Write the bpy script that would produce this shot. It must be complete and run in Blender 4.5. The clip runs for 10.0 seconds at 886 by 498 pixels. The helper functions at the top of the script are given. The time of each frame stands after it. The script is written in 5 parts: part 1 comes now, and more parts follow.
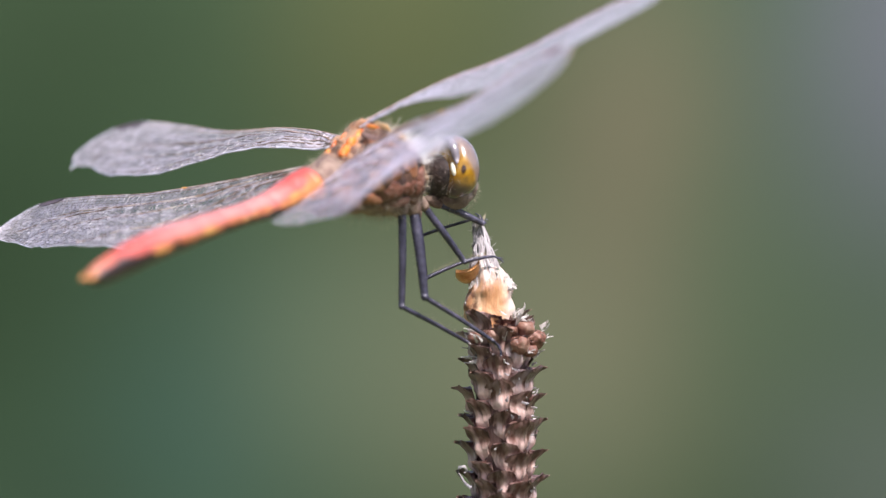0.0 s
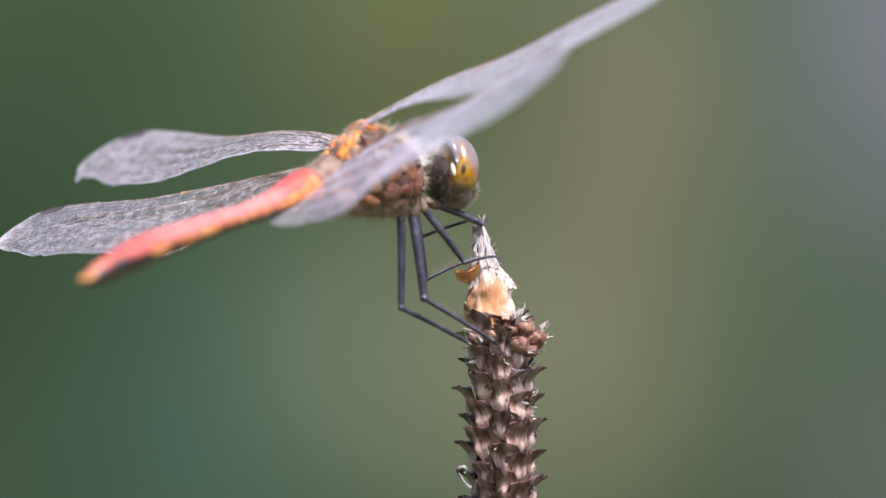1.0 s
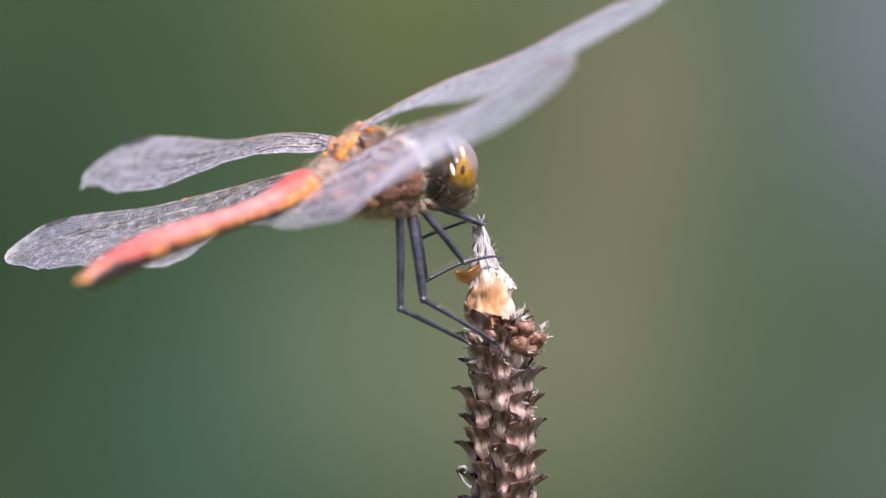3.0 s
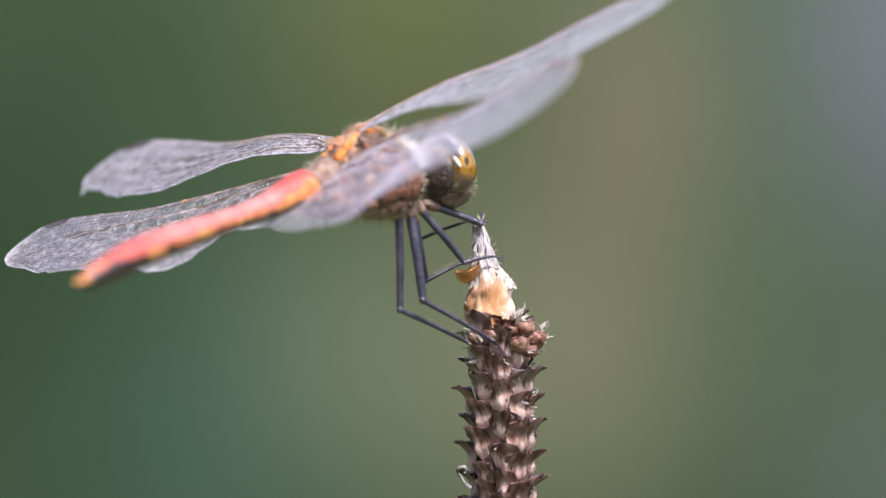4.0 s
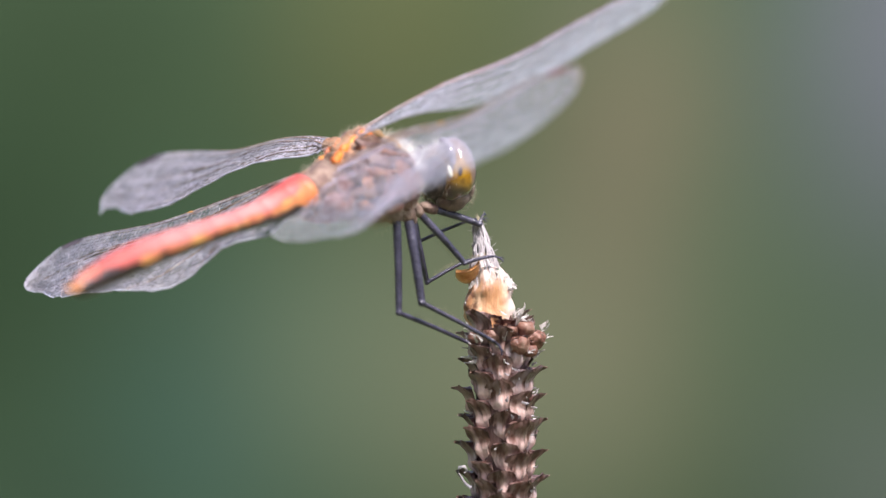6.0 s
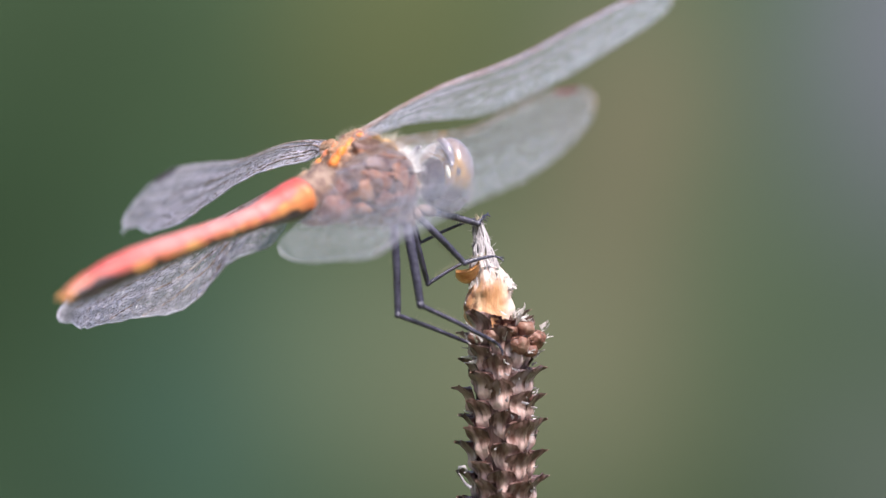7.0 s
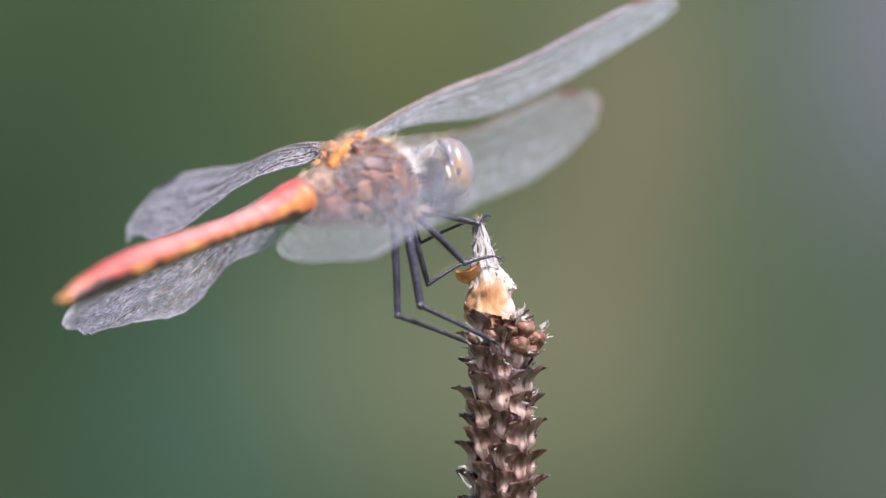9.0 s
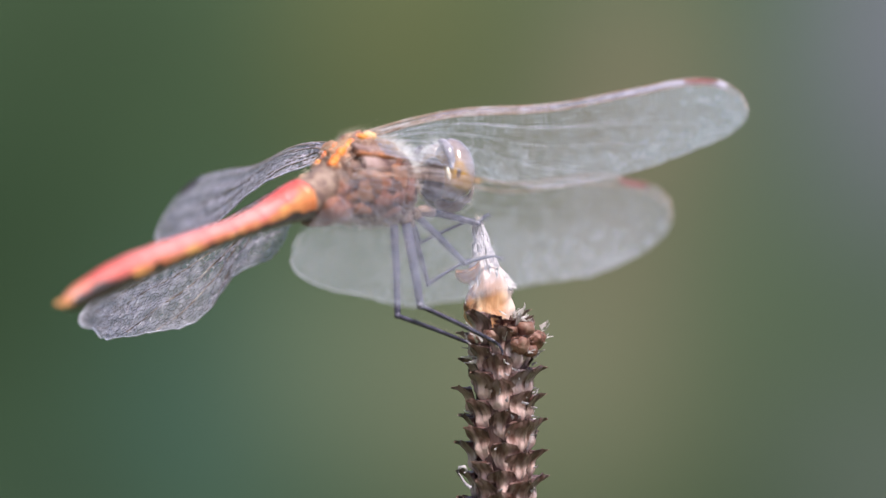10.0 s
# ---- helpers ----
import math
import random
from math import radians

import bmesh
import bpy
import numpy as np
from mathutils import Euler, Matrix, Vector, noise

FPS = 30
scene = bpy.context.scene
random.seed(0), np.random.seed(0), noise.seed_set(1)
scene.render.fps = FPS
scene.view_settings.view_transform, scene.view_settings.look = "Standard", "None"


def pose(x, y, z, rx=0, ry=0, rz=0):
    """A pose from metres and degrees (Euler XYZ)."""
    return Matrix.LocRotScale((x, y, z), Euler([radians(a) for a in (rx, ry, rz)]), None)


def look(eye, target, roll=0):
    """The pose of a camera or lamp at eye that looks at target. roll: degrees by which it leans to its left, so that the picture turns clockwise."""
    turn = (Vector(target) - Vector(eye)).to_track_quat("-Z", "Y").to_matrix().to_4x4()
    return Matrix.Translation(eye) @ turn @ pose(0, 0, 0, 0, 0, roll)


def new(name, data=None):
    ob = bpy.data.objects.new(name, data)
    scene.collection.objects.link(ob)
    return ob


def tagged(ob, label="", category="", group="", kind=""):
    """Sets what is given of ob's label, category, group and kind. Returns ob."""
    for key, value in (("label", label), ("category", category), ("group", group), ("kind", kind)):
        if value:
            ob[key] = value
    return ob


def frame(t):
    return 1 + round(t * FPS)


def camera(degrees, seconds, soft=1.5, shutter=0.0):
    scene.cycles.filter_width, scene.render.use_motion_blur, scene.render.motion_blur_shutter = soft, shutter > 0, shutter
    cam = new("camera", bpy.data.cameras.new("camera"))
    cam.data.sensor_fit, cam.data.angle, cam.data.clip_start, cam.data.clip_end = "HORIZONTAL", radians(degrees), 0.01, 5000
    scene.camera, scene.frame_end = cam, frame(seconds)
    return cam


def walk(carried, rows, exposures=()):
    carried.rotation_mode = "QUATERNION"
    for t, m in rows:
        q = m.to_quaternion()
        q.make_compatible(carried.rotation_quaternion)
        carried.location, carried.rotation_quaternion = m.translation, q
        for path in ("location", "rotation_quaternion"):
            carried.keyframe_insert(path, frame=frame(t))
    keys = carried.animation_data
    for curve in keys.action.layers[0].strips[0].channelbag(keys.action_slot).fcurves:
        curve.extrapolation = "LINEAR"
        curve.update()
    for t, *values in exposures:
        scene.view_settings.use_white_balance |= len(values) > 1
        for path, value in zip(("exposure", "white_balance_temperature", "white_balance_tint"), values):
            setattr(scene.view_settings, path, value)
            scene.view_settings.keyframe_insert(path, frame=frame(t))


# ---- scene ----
from mathutils.geometry import delaunay_2d_cdt

MM = 0.001
EYE_HEIGHT = 0.55


def at(x, y, z, rx=0, ry=0, rz=0):
    """A pose in millimetres about the view's centre point, which the insect's own space uses."""
    return pose(x * MM, y * MM, z * MM, rx, ry, rz)


# ---- camera: a still macro lens on a stand ----
cam = camera(12.0, 10.0, soft=1.45)
cam.data.dof.use_dof = True
cam.data.dof.focus_distance = 0.2872
cam.data.dof.aperture_fstop = 19.0
STAND = look((0, -0.2869, EYE_HEIGHT), (0, 0, EYE_HEIGHT))
walk(cam, [(0.0, STAND), (10.0, STAND)], exposures=[(0.0, 0.55, 6300, 14), (4.5, 0.58, 6300, 14), (9.0, 0.61, 6300, 14), (9.2, 0.52, 6300, 14), (10.0, 0.52, 6300, 14)])

# ---- daylight: bright haze, a hazy sun high behind the camera's shoulder ----
world = bpy.data.worlds.new("sky")
scene.world = world
world.use_nodes = True
wn = world.node_tree.nodes
sky = wn.new("ShaderNodeTexSky")
sky.sky_type = "NISHITA"
sky.sun_disc = False
sky.sun_elevation = radians(58)
sky.sun_rotation = radians(150)
sky.air_density, sky.dust_density, sky.ozone_density = 1.0, 3.0, 0.6
world.node_tree.links.new(sky.outputs["Color"], wn["Background"].inputs["Color"])
wn["Background"].inputs["Strength"].default_value = 0.105
sun_data = bpy.data.lights.new("sun", "SUN")
sun_data.energy, sun_data.angle, sun_data.color = 4.2, radians(12), (1.0, 0.97, 0.945)
sun = new("sun", sun_data)
sun.matrix_world = look((0.5, -0.87, 1.6), (0, 0, 0))
sun.location = (-2, -5, 9)


# ---- materials ----
def links(mat):
    return mat.node_tree.nodes, mat.node_tree.links


def surface(name, colors, scale, rough=0.5, bump=0.0, bump_scale=None, spec=0.5, stretch=(1, 1, 1), sub=0.0):
    """A solid with a mottled colour ramp over noise of that scale (per metre) and fine relief."""
    mat = bpy.data.materials.new(name)
    mat.use_nodes = True
    n, l = links(mat)
    b = n["Principled BSDF"]
    b.inputs["Roughness"].default_value = rough
    b.inputs["Specular IOR Level"].default_value = spec
    tc = n.new("ShaderNodeTexCoord")
    mp = n.new("ShaderNodeMapping")
    mp.inputs["Scale"].default_value = stretch
    l.new(tc.outputs["Object"], mp.inputs["Vector"])
    info = n.new("ShaderNodeObjectInfo")
    off = n.new("ShaderNodeVectorMath")
    off.operation = "ADD"
    l.new(mp.outputs["Vector"], off.inputs[0])
    l.new(info.outputs["Random"], off.inputs[1])
    nz = n.new("ShaderNodeTexNoise")
    nz.inputs["Scale"].default_value = scale
    nz.inputs["Detail"].default_value = 5.0
    nz.inputs["Roughness"].default_value = 0.6
    l.new(off.outputs["Vector"], nz.inputs["Vector"])
    rp = n.new("ShaderNodeValToRGB")
    while len(rp.color_ramp.elements) < len(colors):
        rp.color_ramp.elements.new(0.5)
    for i, c in enumerate(colors):
        rp.color_ramp.elements[i].position = 0.3 + 0.4 * i / max(1, len(colors) - 1)
        rp.color_ramp.elements[i].color = (*c, 1)
    l.new(nz.outputs["Fac"], rp.inputs["Fac"])
    l.new(rp.outputs["Color"], b.inputs["Base Color"])
    if sub:
        b.inputs["Subsurface Weight"].default_value = sub
        b.inputs["Subsurface Radius"].default_value = (0.0006, 0.0003, 0.0002)
        b.inputs["Subsurface Scale"].default_value = 1.0
    if bump:
        nb = n.new("ShaderNodeTexNoise")
        nb.inputs["Scale"].default_value = bump_scale or scale * 4
        nb.inputs["Detail"].default_value = 4.0
        l.new(off.outputs["Vector"], nb.inputs["Vector"])
        bp = n.new("ShaderNodeBump")
        bp.inputs["Strength"].default_value = bump
        bp.inputs["Distance"].default_value = 0.0002
        l.new(nb.outputs["Fac"], bp.inputs["Height"])
        l.new(bp.outputs["Normal"], b.inputs["Normal"])
    return mat


def mix_color(mat, fac, a, b):
    n, l = links(mat)
    m = n.new("ShaderNodeMix")
    m.data_type = "RGBA"
    for socket, value in ((m.inputs[0], fac), (m.inputs[6], a), (m.inputs[7], b)):
        if isinstance(value, (tuple, float, int)):
            socket.default_value = (*value, 1) if isinstance(value, tuple) else value
        else:
            l.new(value, socket)
    return m.outputs[2]


def math_node(mat, op, a, b=None, clamp=False):
    n, l = links(mat)
    m = n.new("ShaderNodeMath")
    m.operation, m.use_clamp = op, clamp
    for socket, value in zip(m.inputs, (a, b)):
        if value is None:
            continue
        if isinstance(value, (float, int)):
            socket.default_value = value
        else:
            l.new(value, socket)
    return m.outputs[0]


def ramp(mat, value, low, high):
    """0 below low, 1 above high, smooth between."""
    n, l = links(mat)
    m = n.new("ShaderNodeMapRange")
    m.interpolation_type = "SMOOTHSTEP"
    m.inputs["From Min"].default_value = low
    m.inputs["From Max"].default_value = high
    l.new(value, m.inputs["Value"])
    return m.outputs["Result"]


def blob(mat, vector, centre, radii):
    """1 at centre, falling smoothly to 0 at one radius."""
    n, l = links(mat)
    mp = n.new("ShaderNodeMapping")
    mp.vector_type = "POINT"
    mp.inputs["Scale"].default_value = [1 / r for r in radii]
    mp.inputs["Location"].default_value = [-c / r for c, r in zip(centre, radii)]
    l.new(vector, mp.inputs["Vector"])
    ln = n.new("ShaderNodeVectorMath")
    ln.operation = "LENGTH"
    l.new(mp.outputs["Vector"], ln.inputs[0])
    m = n.new("ShaderNodeMapRange")
    m.interpolation_type = "SMOOTHSTEP"
    m.inputs["To Min"].default_value, m.inputs["To Max"].default_value = 1.0, 0.0
    l.new(ln.outputs["Value"], m.inputs["Value"])
    return m.outputs["Result"]


def noise_fac(mat, vector, scale, detail=4.0):
    n, l = links(mat)
    nz = n.new("ShaderNodeTexNoise")
    nz.inputs["Scale"].default_value, nz.inputs["Detail"].default_value = scale, detail
    l.new(vector, nz.inputs["Vector"])
    return nz.outputs["Fac"]


def object_coords(mat):
    n, l = links(mat)
    tc = n.new("ShaderNodeTexCoord")
    sp = n.new("ShaderNodeSeparateXYZ")
    l.new(tc.outputs["Object"], sp.inputs[0])
    return tc.outputs["Object"], sp.outputs["X"], sp.outputs["Y"], sp.outputs["Z"]


def hedge_material():
    """Broad drifts of leaf colour: deep green, blue-green, olive, dry brown and pale grey stalks."""
    mat = surface("hedge_leaves", [(0.035, 0.063, 0.029), (0.040, 0.070, 0.032)], 5.0, rough=0.8, spec=0.2)
    n, l = links(mat)
    vec, x, y, z = object_coords(mat)
    col = n["Principled BSDF"].inputs["Base Color"].links[0].from_socket
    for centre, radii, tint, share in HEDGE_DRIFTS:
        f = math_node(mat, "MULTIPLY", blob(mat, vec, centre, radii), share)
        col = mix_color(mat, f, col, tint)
    fine = noise_fac(mat, vec, 60.0)
    col = mix_color(mat, math_node(mat, "MULTIPLY", ramp(mat, fine, 0.45, 0.7), 0.25), col, (0.03, 0.06, 0.02))
    l.new(col, n["Principled BSDF"].inputs["Base Color"])
    return mat


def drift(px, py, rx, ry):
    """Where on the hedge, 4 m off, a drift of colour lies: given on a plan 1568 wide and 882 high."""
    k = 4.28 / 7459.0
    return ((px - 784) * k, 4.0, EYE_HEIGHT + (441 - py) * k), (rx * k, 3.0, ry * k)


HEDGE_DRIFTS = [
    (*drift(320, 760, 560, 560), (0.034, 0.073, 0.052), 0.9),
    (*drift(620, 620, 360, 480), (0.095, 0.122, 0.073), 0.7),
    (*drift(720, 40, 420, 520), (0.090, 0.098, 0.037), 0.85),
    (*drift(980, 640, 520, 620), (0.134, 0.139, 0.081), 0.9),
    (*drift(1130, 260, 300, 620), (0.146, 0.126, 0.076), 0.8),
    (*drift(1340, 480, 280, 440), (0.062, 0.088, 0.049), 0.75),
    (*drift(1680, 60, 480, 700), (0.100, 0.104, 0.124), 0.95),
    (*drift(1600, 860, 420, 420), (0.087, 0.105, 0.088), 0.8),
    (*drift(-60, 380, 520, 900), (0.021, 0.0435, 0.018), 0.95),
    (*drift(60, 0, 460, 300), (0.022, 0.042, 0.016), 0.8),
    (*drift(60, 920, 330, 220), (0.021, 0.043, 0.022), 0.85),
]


def membrane_material(name, haze, flecked, root, tip, lobe, tint, base, rough, steep, slick, shine):
    """A thin clear film: mostly seen through, faintly milky, with a broken sheen that grows at a slant. Pale patches
    and part of the haze stand in for glints and sky sheen.
    """
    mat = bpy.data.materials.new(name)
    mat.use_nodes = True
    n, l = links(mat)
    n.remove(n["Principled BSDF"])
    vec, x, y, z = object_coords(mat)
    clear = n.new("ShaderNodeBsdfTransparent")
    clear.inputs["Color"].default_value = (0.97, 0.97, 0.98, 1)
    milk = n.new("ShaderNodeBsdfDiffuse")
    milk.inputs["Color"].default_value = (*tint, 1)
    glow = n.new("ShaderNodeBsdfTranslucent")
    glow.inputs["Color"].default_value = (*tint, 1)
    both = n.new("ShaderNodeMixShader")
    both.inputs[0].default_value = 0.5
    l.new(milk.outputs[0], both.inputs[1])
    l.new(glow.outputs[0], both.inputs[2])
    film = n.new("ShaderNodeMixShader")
    # random pale patches, painted in for glints on the film
    fleck = ramp(mat, noise_fac(mat, vec, 1000.0), 0.4, 0.68)
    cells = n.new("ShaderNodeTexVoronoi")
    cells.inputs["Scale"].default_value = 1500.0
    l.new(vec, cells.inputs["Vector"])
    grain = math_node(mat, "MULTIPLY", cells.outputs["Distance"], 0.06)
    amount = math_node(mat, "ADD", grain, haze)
    for part_of, share in ((fleck, flecked), (ramp(mat, x, 0.009, 0.001), root), (ramp(mat, x, 0.011, 0.025), tip), (ramp(mat, y, 0.002, 0.006), lobe)):
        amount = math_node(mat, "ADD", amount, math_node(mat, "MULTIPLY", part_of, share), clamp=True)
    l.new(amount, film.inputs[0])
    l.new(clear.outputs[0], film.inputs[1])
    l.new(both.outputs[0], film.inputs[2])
    sheen = n.new("ShaderNodeBsdfGlossy")
    sheen.inputs["Color"].default_value = (*shine, 1)
    sheen.inputs["Roughness"].default_value = rough
    bp = n.new("ShaderNodeBump")
    bp.inputs["Strength"].default_value, bp.inputs["Distance"].default_value = 0.3, 0.0002
    l.new(math_node(mat, "ADD", cells.outputs["Distance"], noise_fac(mat, vec, 900.0)), bp.inputs["Height"])
    l.new(bp.outputs["Normal"], sheen.inputs["Normal"])
    slant = n.new("ShaderNodeLayerWeight")
    slant.inputs["Blend"].default_value = 0.5
    gloss = math_node(mat, "ADD", base, math_node(mat, "MULTIPLY", math_node(mat, "POWER", slant.outputs["Facing"], steep), slick))
    top = n.new("ShaderNodeMixShader")
    l.new(gloss, top.inputs[0])
    l.new(film.outputs[0], top.inputs[1])
    l.new(sheen.outputs[0], top.inputs[2])
    l.new(top.outputs[0], n["Material Output"].inputs["Surface"])
    return mat


def abdomen_material():
    """Red back bleached to salmon in the middle, a golden streak broken at the joints, a black lower edge that rises at each joint."""
    mat = surface("abdomen_cuticle", [(0.52, 0.045, 0.035), (0.66, 0.11, 0.08)], 700.0, rough=0.34, bump=0.6, bump_scale=5000)
    n, l = links(mat)
    vec, x, y, z = object_coords(mat)
    arc = n.new("ShaderNodeSeparateXYZ")
    tc = n.new("ShaderNodeTexCoord")
    l.new(tc.outputs["UV"], arc.inputs[0])
    red = n["Principled BSDF"].inputs["Base Color"].links[0].from_socket
    rough = math_node(mat, "MULTIPLY", math_node(mat, "SUBTRACT", noise_fac(mat, vec, 620.0), 0.5), 0.55)
    # height on the flank: 0 below, 1 on the back
    h = math_node(mat, "ADD", arc.outputs["Y"], rough)
    # 1 at each joint, -1 half way between
    ph = math_node(mat, "COSINE", math_node(mat, "MULTIPLY", math_node(mat, "SUBTRACT", x, 0.00557), 2 * math.pi / 0.002607))
    bleach = math_node(mat, "MULTIPLY", ramp(mat, x, 0.003, 0.0065), ramp(mat, x, 0.021, 0.014))
    bleach = math_node(mat, "MULTIPLY", bleach, math_node(mat, "ADD", 0.55, math_node(mat, "MULTIPLY", ramp(mat, noise_fac(mat, vec, 350.0), 0.35, 0.65), 0.35)))
    red = mix_color(mat, bleach, red, (0.72, 0.3, 0.27))
    red = mix_color(mat, math_node(mat, "MULTIPLY", ramp(mat, ph, 0.8, 1.0), 0.4), red, (0.4, 0.05, 0.04))
    root = ramp(mat, x, 0.0045, 0.001)
    tail = ramp(mat, x, 0.0172, 0.0208)
    gold = mix_color(mat, ramp(mat, noise_fac(mat, vec, 420.0), 0.42, 0.6), (0.55, 0.15, 0.05), (0.78, 0.4, 0.1))
    gold = mix_color(mat, math_node(mat, "MULTIPLY", ramp(mat, ph, 0.1, 0.9), 0.25), gold, (0.55, 0.13, 0.06))
    gold = mix_color(mat, math_node(mat, "MULTIPLY", root, 0.7), gold, (0.66, 0.21, 0.05))
    edge = math_node(mat, "ADD", h, math_node(mat, "MULTIPLY", ph, 0.03))
    edge = math_node(mat, "SUBTRACT", edge, math_node(mat, "MULTIPLY", root, 0.24))
    col = mix_color(mat, math_node(mat, "MULTIPLY", ramp(mat, edge, 0.66, 0.52), 0.9), red, gold)
    low = math_node(mat, "SUBTRACT", h, math_node(mat, "MULTIPLY", ramp(mat, ph, -0.1, 1.0), 0.1))
    low = math_node(mat, "SUBTRACT", low, math_node(mat, "MULTIPLY", tail, 0.42))
    low = math_node(mat, "ADD", low, math_node(mat, "MULTIPLY", root, 0.12))
    col = mix_color(mat, ramp(mat, low, 0.37, 0.29), col, (0.03, 0.014, 0.013))
    col = mix_color(mat, math_node(mat, "MULTIPLY", math_node(mat, "MULTIPLY", ramp(mat, x, 0.0205, 0.0235), ramp(mat, h, 0.74, 0.86)), 0.8), col, (0.56, 0.19, 0.075))
    n["Principled BSDF"].inputs["Coat Weight"].default_value = 0.8
    n["Principled BSDF"].inputs["Coat Roughness"].default_value = 0.4
    l.new(col, n["Principled BSDF"].inputs["Base Color"])
    return mat


def eye_material():
    """Brown-mauve and glossy above, with an amber wedge that holds a dark spot, and dark brown below."""
    mat = surface("compound_eye", [(0.2, 0.15, 0.145), (0.3, 0.235, 0.235)], 800.0, rough=0.16, bump=0.1, bump_scale=9000, spec=0.7)
    n, l = links(mat)
    vec, x, y, z = object_coords(mat)
    fold = n.new("ShaderNodeVectorMath")
    fold.operation = "ABSOLUTE"
    l.new(vec, fold.inputs[0])
    join = n.new("ShaderNodeCombineXYZ")
    sp = n.new("ShaderNodeSeparateXYZ")
    l.new(fold.outputs[0], sp.inputs[0])
    l.new(x, join.inputs[0])
    l.new(sp.outputs[1], join.inputs[1])
    l.new(z, join.inputs[2])
    p = join.outputs[0]
    col = n["Principled BSDF"].inputs["Base Color"].links[0].from_socket
    wob = math_node(mat, "MULTIPLY", math_node(mat, "SUBTRACT", noise_fac(mat, vec, 900.0), 0.5), 0.0005)
    # the amber wedge climbs along the rear margin; dark brown below it
    zz = math_node(mat, "ADD", math_node(mat, "ADD", z, math_node(mat, "MULTIPLY", x, 1.5)), wob)
    col = mix_color(mat, math_node(mat, "MULTIPLY", ramp(mat, zz, 0.0024, 0.0006), 0.35), col, (0.3, 0.17, 0.07))
    amber = mix_color(mat, ramp(mat, noise_fac(mat, vec, 1500.0), 0.4, 0.6), (0.3, 0.14, 0.008), (0.44, 0.23, 0.018))
    col = mix_color(mat, ramp(mat, zz, 0.0006, -0.0003), col, amber)
    low = math_node(mat, "ADD", math_node(mat, "ADD", z, math_node(mat, "MULTIPLY", x, 0.2)), wob)
    col = mix_color(mat, ramp(mat, low, -0.0009, -0.0017), col, (0.1, 0.06, 0.042))
    col = mix_color(mat, ramp(mat, blob(mat, p, EYE_SPOT, (0.00026, 0.0006, 0.0006)), 0.1, 0.7), col, (0.05, 0.02, 0.006))
    col = mix_color(mat, math_node(mat, "MULTIPLY", ramp(mat, blob(mat, p, EYE_SPOT_LOW, (0.0004, 0.0006, 0.0004)), 0.1, 0.9), 0.5), col, (0.09, 0.04, 0.01))
    l.new(col, n["Principled BSDF"].inputs["Base Color"])
    n["Principled BSDF"].inputs["Coat Weight"].default_value = 0.8
    n["Principled BSDF"].inputs["Coat Roughness"].default_value = 0.05
    return mat


EYE_SPOT = (-0.0004, 0.00245, -0.0004)
EYE_SPOT_LOW = (-0.0002, 0.0024, -0.00105)


def thorax_material():
    mat = surface("thorax_cuticle", [(0.02, 0.012, 0.013), (0.09, 0.04, 0.026), (0.2, 0.1, 0.066), (0.04, 0.022, 0.022)], 700.0, rough=0.5, bump=0.8, bump_scale=3500)
    n, l = links(mat)
    vec, x, y, z = object_coords(mat)
    col = n["Principled BSDF"].inputs["Base Color"].links[0].from_socket
    # dark seams slanting down the flank
    slant = math_node(mat, "ADD", x, math_node(mat, "MULTIPLY", z, 0.55))
    slant = math_node(mat, "ADD", slant, math_node(mat, "MULTIPLY", noise_fac(mat, vec, 450.0), 0.0004))
    w = math_node(mat, "SINE", math_node(mat, "MULTIPLY", slant, 2 * math.pi / 0.0026))
    flank = ramp(mat, math_node(mat, "ABSOLUTE", y), 0.0009, 0.0017)
    seam = math_node(mat, "MULTIPLY", ramp(mat, w, 0.5, 0.95), math_node(mat, "MULTIPLY", flank, 0.6))
    col = mix_color(mat, seam, col, (0.035, 0.02, 0.02))
    # mauve-brown bloom in patches on the flank
    patch = ramp(mat, noise_fac(mat, vec, 330.0, 2.0), 0.48, 0.62)
    col = mix_color(mat, math_node(mat, "MULTIPLY", patch, math_node(mat, "MULTIPLY", flank, 0.6)), col, (0.16, 0.09, 0.075))
    # ochre and dark blotches along the back
    top = math_node(mat, "SUBTRACT", 1.0, flank)
    back = mix_color(mat, ramp(mat, noise_fac(mat, vec, 1100.0, 3.0), 0.42, 0.6), (0.15, 0.075, 0.045), (0.48, 0.27, 0.15))
    col = mix_color(mat, math_node(mat, "MULTIPLY", top, 0.75), col, back)
    l.new(col, n["Principled BSDF"].inputs["Base Color"])
    return mat


